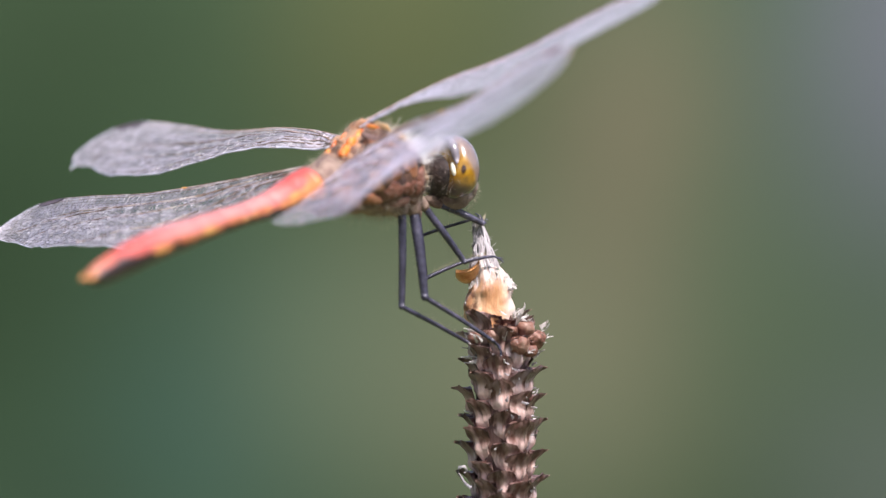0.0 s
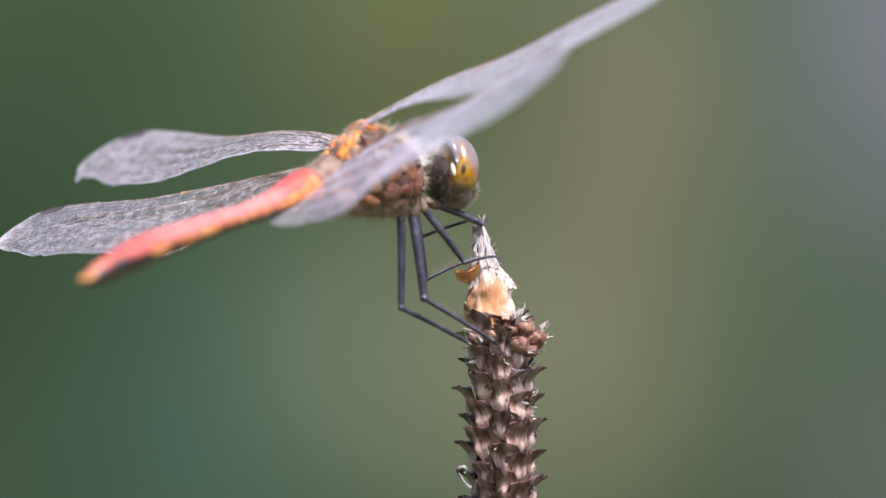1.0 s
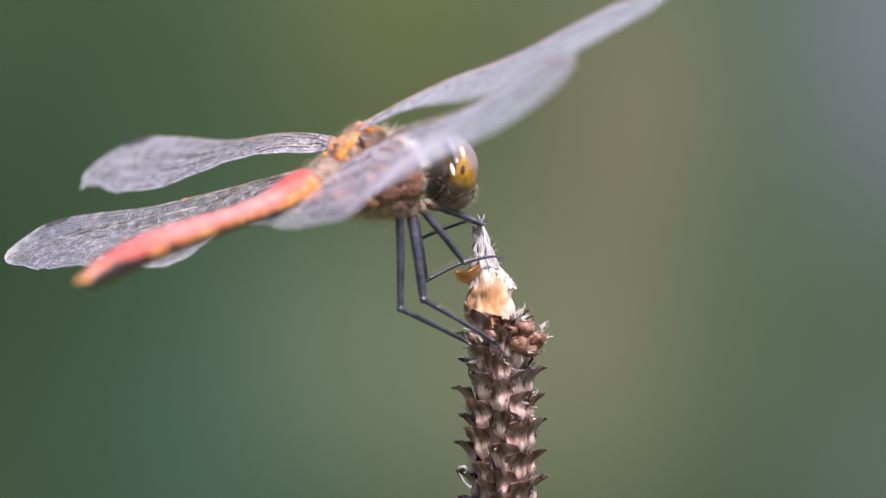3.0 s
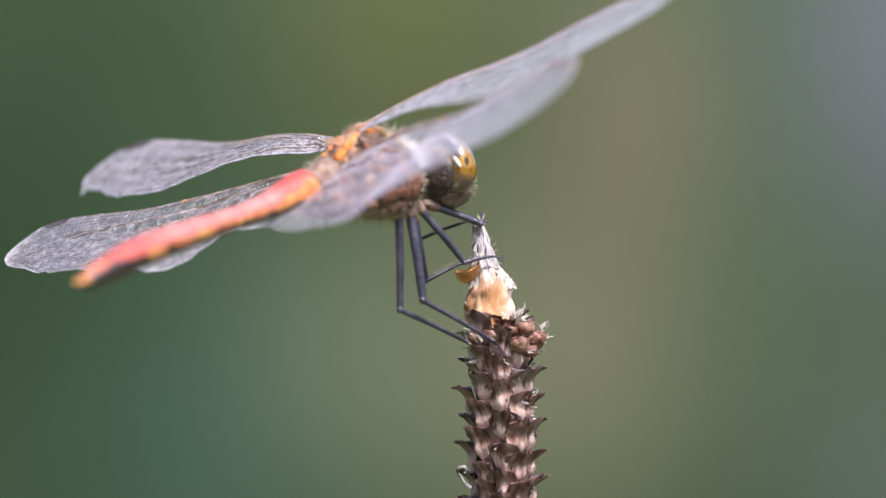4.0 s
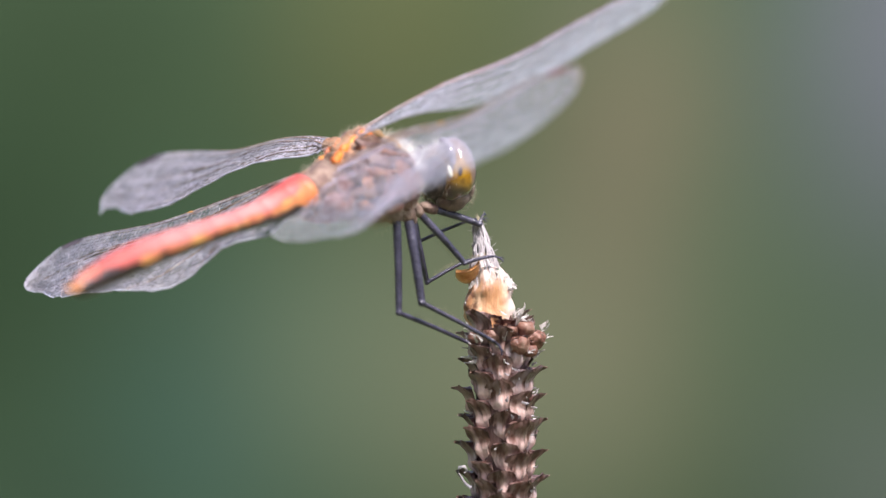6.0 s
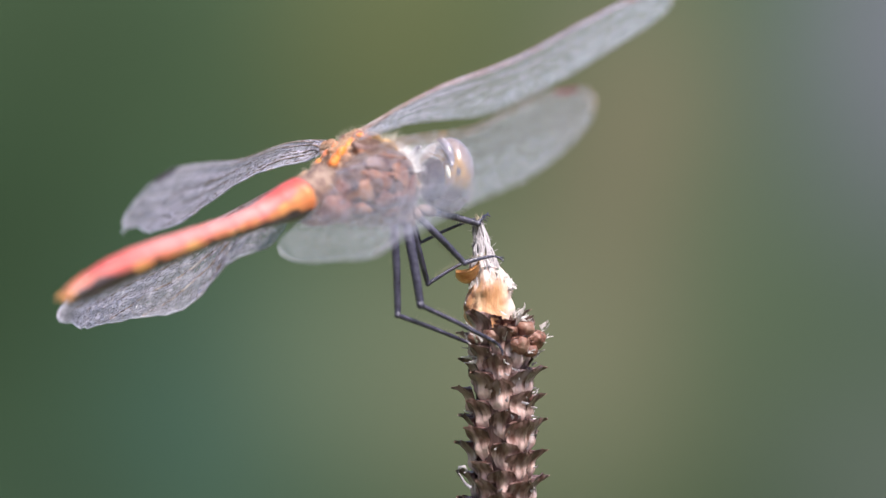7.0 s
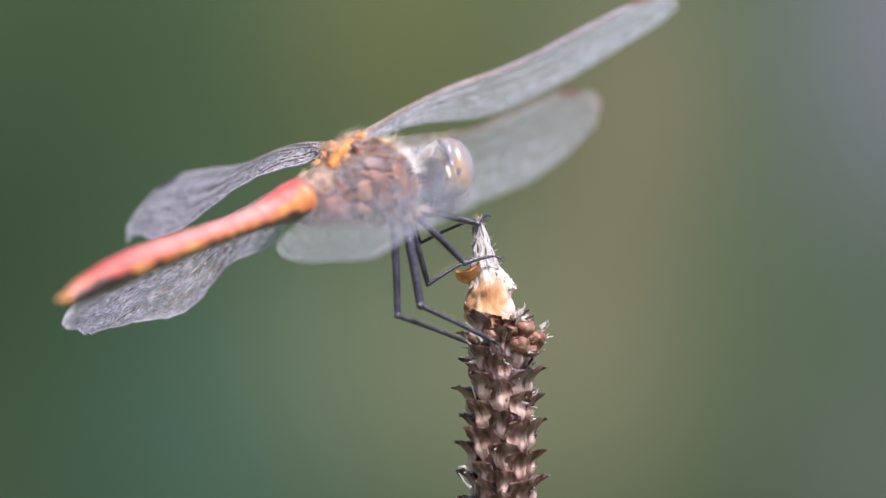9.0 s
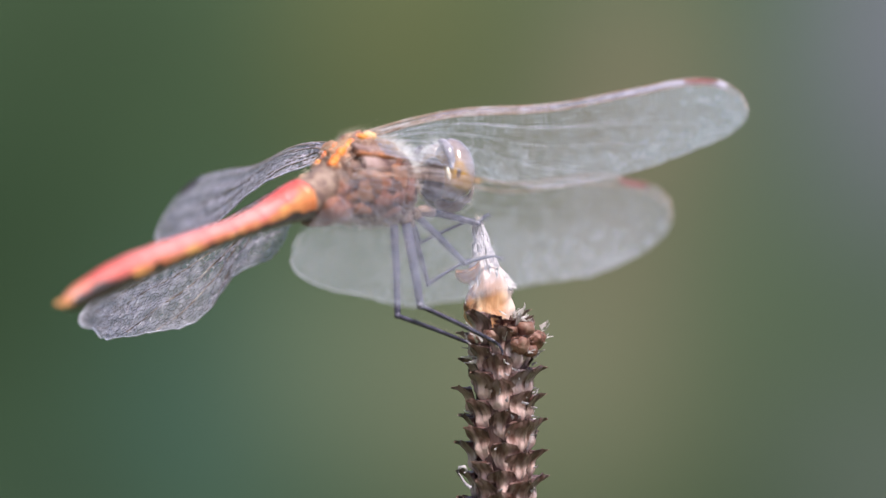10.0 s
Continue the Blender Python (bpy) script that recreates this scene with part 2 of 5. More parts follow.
def bract_material():
    """Dry papery scale: reddish brown, streaked and furrowed lengthwise, some greyed to mauve."""
    mat = surface("dry_bract", [(0.085, 0.034, 0.028), (0.3, 0.14, 0.108), (0.62, 0.4, 0.34), (0.2, 0.088, 0.07)], 1000.0, rough=0.42, bump=0.4, bump_scale=3500, stretch=(0.8, 1.25, 0.5), spec=0.4)
    n, l = links(mat)
    shader = n["Principled BSDF"]
    col = shader.inputs["Base Color"].links[0].from_socket
    vec, x, y, z = object_coords(mat)
    info = n.new("ShaderNodeObjectInfo")
    # lengthwise streaks, shifted from scale to scale
    move = n.new("ShaderNodeCombineXYZ")
    l.new(math_node(mat, "MULTIPLY", info.outputs["Random"], 0.3), move.inputs[1])
    mp = n.new("ShaderNodeMapping")
    mp.inputs["Scale"].default_value = (0.35, 1, 0.16)
    l.new(vec, mp.inputs["Vector"])
    l.new(move.outputs[0], mp.inputs["Location"])
    streak = noise_fac(mat, mp.outputs["Vector"], 2600.0, 4.0)
    col = mix_color(mat, math_node(mat, "MULTIPLY", ramp(mat, streak, 0.5, 0.62), 0.75), col, (0.84, 0.6, 0.53))
    col = mix_color(mat, math_node(mat, "MULTIPLY", ramp(mat, streak, 0.48, 0.36), 0.85), col, (0.045, 0.018, 0.017))
    grey = math_node(mat, "MULTIPLY", ramp(mat, info.outputs["Random"], 0.68, 0.9), ramp(mat, streak, 0.4, 0.6))
    col = mix_color(mat, math_node(mat, "MULTIPLY", grey, 0.6), col, (0.6, 0.52, 0.58))
    # papery foot paled as if lit, brown lip darkened with its own shade, tan point
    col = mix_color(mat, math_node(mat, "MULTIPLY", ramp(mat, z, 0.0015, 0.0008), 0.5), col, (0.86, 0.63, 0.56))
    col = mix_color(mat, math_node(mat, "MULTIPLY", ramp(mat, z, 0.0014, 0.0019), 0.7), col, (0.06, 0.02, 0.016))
    col = mix_color(mat, math_node(mat, "MULTIPLY", ramp(mat, x, 0.0028, 0.0033), 0.5), col, (0.52, 0.34, 0.22))
    old = shader.inputs["Normal"].links[0].from_socket
    bp = n.new("ShaderNodeBump")
    bp.inputs["Strength"].default_value, bp.inputs["Distance"].default_value = 0.7, 0.00012
    l.new(streak, bp.inputs["Height"])
    l.new(old, bp.inputs["Normal"])
    l.new(bp.outputs["Normal"], shader.inputs["Normal"])
    shader.inputs["Coat Weight"].default_value = 0.15
    shader.inputs["Coat Roughness"].default_value = 0.3
    l.new(col, shader.inputs["Base Color"])
    return mat


def tip_material():
    """Waxy bare tip: orange below, bleached and streaked with pale grey above, stained brown on one side."""
    mat = surface("bare_tip", [(0.46, 0.19, 0.08), (0.64, 0.33, 0.16), (0.76, 0.52, 0.33)], 900.0, rough=0.38, bump=0.7, bump_scale=3000, stretch=(1, 1, 0.3), sub=0.12)
    n, l = links(mat)
    vec, x, y, z = object_coords(mat)
    col = n["Principled BSDF"].inputs["Base Color"].links[0].from_socket
    mp = n.new("ShaderNodeMapping")
    mp.inputs["Scale"].default_value = (1, 1, 0.16)
    l.new(vec, mp.inputs["Vector"])
    streak = noise_fac(mat, mp.outputs["Vector"], 1700.0, 5.0)
    up = math_node(mat, "ADD", z, math_node(mat, "MULTIPLY", math_node(mat, "SUBTRACT", streak, 0.5), 0.004))
    pale = mix_color(mat, ramp(mat, streak, 0.42, 0.6), (0.42, 0.3, 0.26), (0.84, 0.68, 0.6))
    col = mix_color(mat, math_node(mat, "MULTIPLY", ramp(mat, up, -0.0034, -0.0017), 0.9), col, pale)
    edge = ramp(mat, math_node(mat, "ADD", x, math_node(mat, "MULTIPLY", streak, 0.0006)), 0.0042, 0.0049)
    col = mix_color(mat, math_node(mat, "MULTIPLY", edge, 0.8), col, (0.76, 0.62, 0.55))
    stain = ramp(mat, blob(mat, vec, (0.0019, -0.0008, -0.0037), (0.0011, 0.0016, 0.0013)), 0.1, 0.6)
    spots = ramp(mat, noise_fac(mat, vec, 1800.0), 0.4, 0.58)
    col = mix_color(mat, math_node(mat, "MULTIPLY", stain, math_node(mat, "MULTIPLY", spots, 0.85)), col, (0.17, 0.07, 0.035))
    l.new(col, n["Principled BSDF"].inputs["Base Color"])
    return mat


M_HEDGE = hedge_material()
M_GROUND = surface("meadow_soil", [(0.05, 0.06, 0.025), (0.09, 0.11, 0.04), (0.13, 0.11, 0.07)], 6.0, rough=0.95, bump=0.6, bump_scale=80)
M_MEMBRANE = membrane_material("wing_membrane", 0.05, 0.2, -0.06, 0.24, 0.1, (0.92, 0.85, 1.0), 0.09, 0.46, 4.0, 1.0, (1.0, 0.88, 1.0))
# extra haze and the white root stand in for sky sheen on the pleats
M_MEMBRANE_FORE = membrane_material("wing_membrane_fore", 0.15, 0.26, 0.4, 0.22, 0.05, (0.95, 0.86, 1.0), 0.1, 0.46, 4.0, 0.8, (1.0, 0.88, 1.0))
M_MEMBRANE_CLEAR = membrane_material("wing_membrane_clear", 0.0, 0.09, -0.18, 0.1, 0.12, (0.8, 0.85, 1.0), 0.03, 0.6, 8.0, 1.8, (1.0, 0.87, 1.0))
M_MEMBRANE_PALE = membrane_material("wing_membrane_pale", 0.0, 0.1, 0.1, 0.15, 0.1, (0.72, 0.85, 1.0), 0.03, 0.6, 8.0, 1.8, (1.0, 0.87, 1.0))
# the palest stop of veins and net is painted in for glints
M_VEIN = surface("wing_vein", [(0.06, 0.04, 0.032), (0.2, 0.125, 0.085), (0.62, 0.55, 0.5)], 1100.0, rough=0.28)
M_NET = surface("wing_net", [(0.036, 0.028, 0.03), (0.11, 0.09, 0.09), (0.56, 0.52, 0.56)], 1500.0, rough=0.36)
M_RIM = surface("wing_rim", [(0.38, 0.37, 0.43), (0.74, 0.72, 0.82)], 1300.0, rough=0.4)
M_COSTA = surface("leading_vein", [(0.22, 0.11, 0.075), (0.5, 0.35, 0.28), (0.74, 0.68, 0.7)], 900.0, rough=0.35)
M_NODE = surface("wing_node", [(0.5, 0.22, 0.06), (0.66, 0.36, 0.12)], 1200.0, rough=0.4)
M_STIGMA = surface("wing_spot", [(0.2, 0.075, 0.075), (0.3, 0.13, 0.12)], 900.0, rough=0.45)
M_DUSK = surface("wing_spot_dark", [(0.05, 0.04, 0.05), (0.11, 0.08, 0.09)], 900.0, rough=0.45)
M_ABDOMEN = abdomen_material()
M_UNDER = surface("abdomen_underside", [(0.02, 0.014, 0.014), (0.07, 0.035, 0.025)], 700.0, rough=0.5)
M_THORAX = thorax_material()
M_SPOT = surface("orange_root", [(0.5, 0.08, 0.012), (0.78, 0.17, 0.022), (0.8, 0.34, 0.05)], 1500.0, rough=0.45, bump=0.5)
M_PLATE = surface("flank_plate", [(0.1, 0.036, 0.026), (0.38, 0.145, 0.06), (0.46, 0.25, 0.165)], 750.0, rough=0.42, bump=0.6)
M_AMBER = surface("shoulder_stripe", [(0.4, 0.2, 0.07), (0.62, 0.36, 0.15), (0.7, 0.46, 0.26)], 1300.0, rough=0.5, bump=0.6)
M_HIP = surface("hip_plate", [(0.09, 0.034, 0.03), (0.28, 0.11, 0.068), (0.36, 0.2, 0.165)], 1100.0, rough=0.45, bump=0.9)
M_TAN = surface("shoulder_band", [(0.1, 0.052, 0.046), (0.22, 0.13, 0.112), (0.36, 0.245, 0.22)], 700.0, rough=0.5, bump=0.6)
M_OCHRE = surface("back_plate", [(0.2, 0.085, 0.048), (0.45, 0.225, 0.12), (0.6, 0.39, 0.27)], 1700.0, rough=0.6, bump=0.8)
M_WAIST = surface("waist_skin", [(0.1, 0.055, 0.05), (0.25, 0.155, 0.12), (0.42, 0.3, 0.23)], 1200.0, rough=0.6, bump=0.8)
M_EYE = eye_material()
M_FACE = surface("face_plate", [(0.1, 0.06, 0.052), (0.24, 0.165, 0.135), (0.42, 0.33, 0.28)], 800.0, rough=0.5, bump=0.5)
M_REAR = surface("head_back", [(0.02, 0.014, 0.013), (0.09, 0.06, 0.05)], 900.0, rough=0.5, bump=0.5)
M_PALE = surface("pale_mark", [(0.68, 0.62, 0.45), (0.8, 0.76, 0.62)], 900.0, rough=0.4)
M_RUFF = surface("white_hair", [(0.7, 0.66, 0.62), (0.84, 0.81, 0.78)], 300.0, rough=0.5)
M_HAIR = surface("pale_hair", [(0.5, 0.39, 0.29), (0.7, 0.6, 0.49)], 300.0, rough=0.5)
M_LEG = surface("leg_cuticle", [(0.02, 0.018, 0.032), (0.095, 0.085, 0.13)], 900.0, rough=0.27, bump=0.5, bump_scale=5000, spec=0.7)
M_BRISTLE = surface("bristle", [(0.05, 0.045, 0.045), (0.4, 0.33, 0.2)], 500.0, rough=0.5)
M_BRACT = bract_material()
M_HUSK = surface("seed_husk", [(0.075, 0.032, 0.024), (0.26, 0.115, 0.078), (0.48, 0.3, 0.23)], 1100.0, rough=0.45, bump=1.0, bump_scale=3000)
M_CORE = surface("dry_stalk", [(0.06, 0.032, 0.026), (0.22, 0.12, 0.095)], 900.0, rough=0.7, bump=0.8, stretch=(1, 1, 0.2))
M_TIP = tip_material()
M_FIBRE = surface("grey_fibre", [(0.32, 0.28, 0.285), (0.54, 0.485, 0.495), (0.74, 0.69, 0.7)], 1500.0, rough=0.75, bump=1.0, bump_scale=6000, stretch=(1, 1, 0.25))
M_FLAKE = surface("white_flake", [(0.42, 0.36, 0.33), (0.78, 0.74, 0.71)], 900.0, rough=0.7, bump=0.5)
M_GLOSS = surface("glossy_rim", [(0.2, 0.17, 0.19), (0.34, 0.3, 0.33)], 900.0, rough=0.12, spec=0.9)
M_DARK_HAIR = surface("dark_hair", [(0.02, 0.017, 0.02), (0.06, 0.045, 0.04)], 300.0, rough=0.4)
M_CURL = surface("orange_petal", [(0.5, 0.17, 0.045), (0.7, 0.34, 0.12), (0.78, 0.5, 0.27)], 1300.0, rough=0.42, bump=0.6)


# ---- mesh helpers (millimetres in, metres out) ----
def mesh_of(name, verts, faces, material, smooth=True):
    me = bpy.data.meshes.new(name)
    me.from_pydata([(x * MM, y * MM, z * MM) for x, y, z in verts], [], faces)
    me.validate()
    me.materials.append(material)
    for p in me.polygons:
        p.use_smooth = smooth
    return me


def part(name, data, parent, label="", m=None):
    ob = new(name, data)
    ob.parent = parent
    if m is not None:
        ob.matrix_basis = m
    return tagged(ob, label)


def grid_faces(nu, nv, wrap=False):
    out = []
    for i in range(nu - 1):
        for j in range(nv if wrap else nv - 1):
            k = (j + 1) % nv
            out.append((i * nv + j, (i + 1) * nv + j, (i + 1) * nv + k, i * nv + k))
    return out


def frame_along(d, up=Vector((0, 0, 1))):
    d = d.normalized()
    s = up.cross(d)
    if s.length < 1e-4:
        s = Vector((0, 1, 0)).cross(d)
    s.normalize()
    return s, d.cross(s)


def tube(points, radii, sides=8, squash=1.0):
    """Vertices and faces of a closed, tapering tube along points."""
    pts = [Vector(p) for p in points]
    verts, n = [], len(pts)
    for i, p in enumerate(pts):
        d = pts[min(i + 1, n - 1)] - pts[max(i - 1, 0)]
        s, u = frame_along(d)
        for k in range(sides):
            a = 2 * math.pi * k / sides
            verts.append(p + radii[i] * (math.cos(a) * s + squash * math.sin(a) * u))
    faces = grid_faces(n, sides, True)
    faces.append(tuple(reversed(range(sides))))
    faces.append(tuple(range((n - 1) * sides, n * sides)))
    return [tuple(v) for v in verts], faces


def merged(shapes):
    verts, faces = [], []
    for v, f in shapes:
        o = len(verts)
        verts += v
        faces += [tuple(i + o for i in q) for q in f]
    return verts, faces


def spike(p, d, length, r):
    """A thin three-sided hair or bristle."""
    p, d = Vector(p), Vector(d).normalized()
    s, u = frame_along(d, Vector((0.3, 0.5, 0.81)))
    base = [p + r * (math.cos(a) * s + math.sin(a) * u) for a in (0, 2.1, 4.2)]
    return [tuple(v) for v in base] + [tuple(p + d * length)], [(0, 1, 3), (1, 2, 3), (2, 0, 3)]


def smooth_edge(points, x, end=2.0):
    """A smooth curve through the points of an edge; end: how much steeper it runs out."""
    p = points
    x = min(max(x, p[0][0]), p[-1][0])
    i = max(k for k in range(len(p) - 1) if p[k][0] <= x)
    (x0, y0), (x1, y1) = p[i], p[i + 1]
    m0 = (y1 - p[i - 1][1]) / (x1 - p[i - 1][0]) if i else (y1 - y0) / (x1 - x0)
    m1 = (p[i + 2][1] - y0) / (p[i + 2][0] - x0) if i + 2 < len(p) else end * (y1 - y0) / (x1 - x0)
    h, t = x1 - x0, (x - x0) / (x1 - x0)
    return y0 * (1 + 2 * t) * (1 - t) ** 2 + h * m0 * t * (1 - t) ** 2 + y1 * t * t * (3 - 2 * t) + h * m1 * t * t * (t - 1)


def ball(rx, ry, rz, nu=16, nv=24, shape=None):
    """A closed rounded body; shape(v) bends its points."""
    verts = []
    for i in range(nu + 1):
        th = math.pi * (i + 0.001) / (nu + 0.002)
        for j in range(nv):
            a = 2 * math.pi * j / nv
            v = Vector((rx * math.cos(th), ry * math.sin(th) * math.cos(a), rz * math.sin(th) * math.sin(a)))
            verts.append(tuple(shape(v) if shape else v))
    faces = grid_faces(nu + 1, nv, True)
    faces.append(tuple(reversed(range(nv))))
    faces.append(tuple(range(nu * nv, (nu + 1) * nv)))
    return verts, faces


# ---- setting ----
def ground():
    n, verts = 40, []
    for i in range(n + 1):
        r = 0.02 * (30 / 0.02 * 50) ** (i / n)
        for k in range(48):
            a = 2 * math.pi * k / 48
            x, y = r * math.cos(a), r * math.sin(a)
            h = 0.012 * noise.noise((x * 3, y * 3, 0)) * min(1, r) + 0.02 * noise.noise((x * 0.4, y * 0.4, 3)) * min(1, r / 3)
            verts.append((x / MM, y / MM, h / MM))
    faces = grid_faces(n + 1, 48, True) + [tuple(range(48))]
    return tagged(new("ground", mesh_of("ground", verts, faces, M_GROUND)), "rough meadow ground of soil and short grass", "ground", kind="structure")


def hedge():
    """A bank of foliage far out of focus behind the insect; carried all round, unseen, to shape reflections and bounced
    light.
    """
    nu, nv, verts = 14, 160, []
    for i in range(nu):
        z = -0.03 + 1.1 * i / (nu - 1)
        for k in range(nv):
            a = 2 * math.pi * k / nv
            r = 4.05 + 0.10 * noise.noise((6 * math.cos(a), 6 * math.sin(a), z * 2)) + 0.12 * (z / 1.1) ** 2
            verts.append((r * math.cos(a) / MM, r * math.sin(a) / MM, (z + 0.1 * (i == nu - 1) * noise.noise((9 * math.cos(a), 9 * math.sin(a), 5))) / MM))
    for k in range(nv):
        a = 2 * math.pi * k / nv
        verts.append((5.2 * math.cos(a) / MM, 5.2 * math.sin(a) / MM, 900))
    for k in range(nv):
        a = 2 * math.pi * k / nv
        verts.append((5.6 * math.cos(a) / MM, 5.6 * math.sin(a) / MM, -40))
    return tagged(new("backdrop", mesh_of("backdrop", verts, [tuple(reversed(f)) for f in grid_faces(nu + 2, nv, True)], M_HEDGE)), "soft bank of green, olive and grey foliage in the distance", "foliage", kind="structure")


ground()
hedge()


# ---- the withered seed spike ----
def spike_axis(z):
    """Centre of the spike at height z (mm about the view's centre)."""
    if z > -5:
        k = (z + 5) / 7.0
        return 3.85 - 1.38 * k ** 0.9 if k > 0 else 3.85
    return 3.85 + 0.021 * (-5 - z) + 0.00004 * (z + 5) ** 2 if z > -120 else 6.79 + 0.02 * (-120 - z) ** 0.9


def bract_mesh(width, height, flare, seed):
    """A cupped scale: swollen papery foot, hollow waist, and a broad lip that runs out level to a sharp point."""
    rnd = random.Random(seed)
    nu, nv = 11, 9
    front, back = [], []
    for i in range(nv):
        v = i / (nv - 1)
        r = float(np.interp(v, (0, 0.14, 0.3, 0.45, 0.58, 0.7, 0.8, 0.9, 1), (1.5, 1.85, 2.2, 2.16, 2.02, 2.18, 2.4, 2.64 + 0.05 * flare, 2.8 + 0.2 * flare)))
        z = height * float(np.interp(v, (0, 0.14, 0.3, 0.45, 0.58, 0.7, 0.8, 0.9, 1), (0, 0.18, 0.34, 0.47, 0.57, 0.69, 0.8, 0.89, 0.96)))
        w = width * float(np.interp(v, (0, 0.14, 0.3, 0.58, 0.7, 0.8, 0.9, 1), (0.3, 0.42, 0.56, 0.86, 1.04, 1.0, 0.66, 0.1)))
        for j in range(nu):
            u = 2 * j / (nu - 1) - 1
            rr = r - 0.5 * u * u * (1 - 0.2 * v) + (0.16 * math.exp(-(u / 0.2) ** 2) - 0.09 * math.exp(-((abs(u) - 0.5) / 0.2) ** 2) + 0.08 * (abs(u) > 0.9)) * (0.4 + 0.6 * v) + rnd.uniform(-0.05, 0.05)
            yy = w * u + rnd.uniform(-0.04, 0.04)
            # the lip rises to its point, its edge is uneven
            zz = z + (0.16 * max(0, 2 * v - 1) - 0.04) * u * u + rnd.uniform(-0.08, 0.08) * v
            front.append((rr, yy, zz))
            if v < 0.6:
                back.append((rr - 0.09, yy * 0.95, zz + 0.06))
            else:
                # a dished lid closes the scale from its lip inwards
                k = (v - 0.6) / 0.4
                back.append((1.85 * (1 - k) + (rr - 0.03) * k, yy * (0.8 + 0.15 * k), height * 0.98 - 0.1 * math.sin(math.pi * k) - 0.12 * u * u + rnd.uniform(-0.04, 0.04)))
    f = grid_faces(nv, nu)
    o = nu * nv
    faces = [tuple(reversed(q)) for q in f] + [tuple(i + o for i in q) for q in f]
    rim = [j for j in range(nu)] + [i * nu + nu - 1 for i in range(1, nv)] + [(nv - 1) * nu + j for j in range(nu - 2, -1, -1)] + [i * nu for i in range(nv - 2, 0, -1)]
    for a, b in zip(rim, rim[1:] + rim[:1]):
        faces.append((a, b, b + o, a + o))
    return mesh_of("bract", front + back, faces, M_BRACT)


def round_husk_mesh(r, seed):
    """A plump brown seed capsule, dented and split open at the top."""
    rnd = random.Random(seed)
    off = Vector((rnd.uniform(0, 9), rnd.uniform(0, 9), rnd.uniform(0, 9)))

    def dent(p):
        k = 1.1 + 0.5 * noise.noise(p * 1.3 + off) + 0.14 * noise.noise(p * 4 + off)
        q = p * k
        if q.z > 0.55 * r:
            q.z = 0.55 * r - 0.5 * (q.z - 0.55 * r)
        return q
    v, f = ball(r, r * 0.9, r * 1.05, 16, 20, dent)
    return mesh_of("seed_capsule", v, f, M_HUSK)


def flake_mesh(length, width, seed, material=M_FLAKE):
    rnd = random.Random(seed)
    top = []
    for i in range(5):
        t = i / 4
        w = width * (1 - 0.8 * t) * rnd.uniform(0.7, 1.2)
        b = 0.25 * length * t * t
        top += [(length * t, -w, b + rnd.uniform(-0.06, 0.06)), (length * t, w, b + rnd.uniform(-0.06, 0.06))]
    low = [(x, y, z - 0.06) for x, y, z in top]
    f = grid_faces(5, 2)
    faces = f + [tuple(i + 10 for i in reversed(q)) for q in f]
    rim = [0, 1, 3, 5, 7, 9, 8, 6, 4, 2]
    faces += [(b, a, a + 10, b + 10) for a, b in zip(rim, rim[1:] + rim[:1])]
    return mesh_of("flake", top + low, faces, material, smooth=False)


def densify(profile, n):
    zs, rs = np.array(profile).T
    return [(float(z), float(np.interp(z, zs, rs))) for z in np.linspace(zs[0], zs[-1], n)]


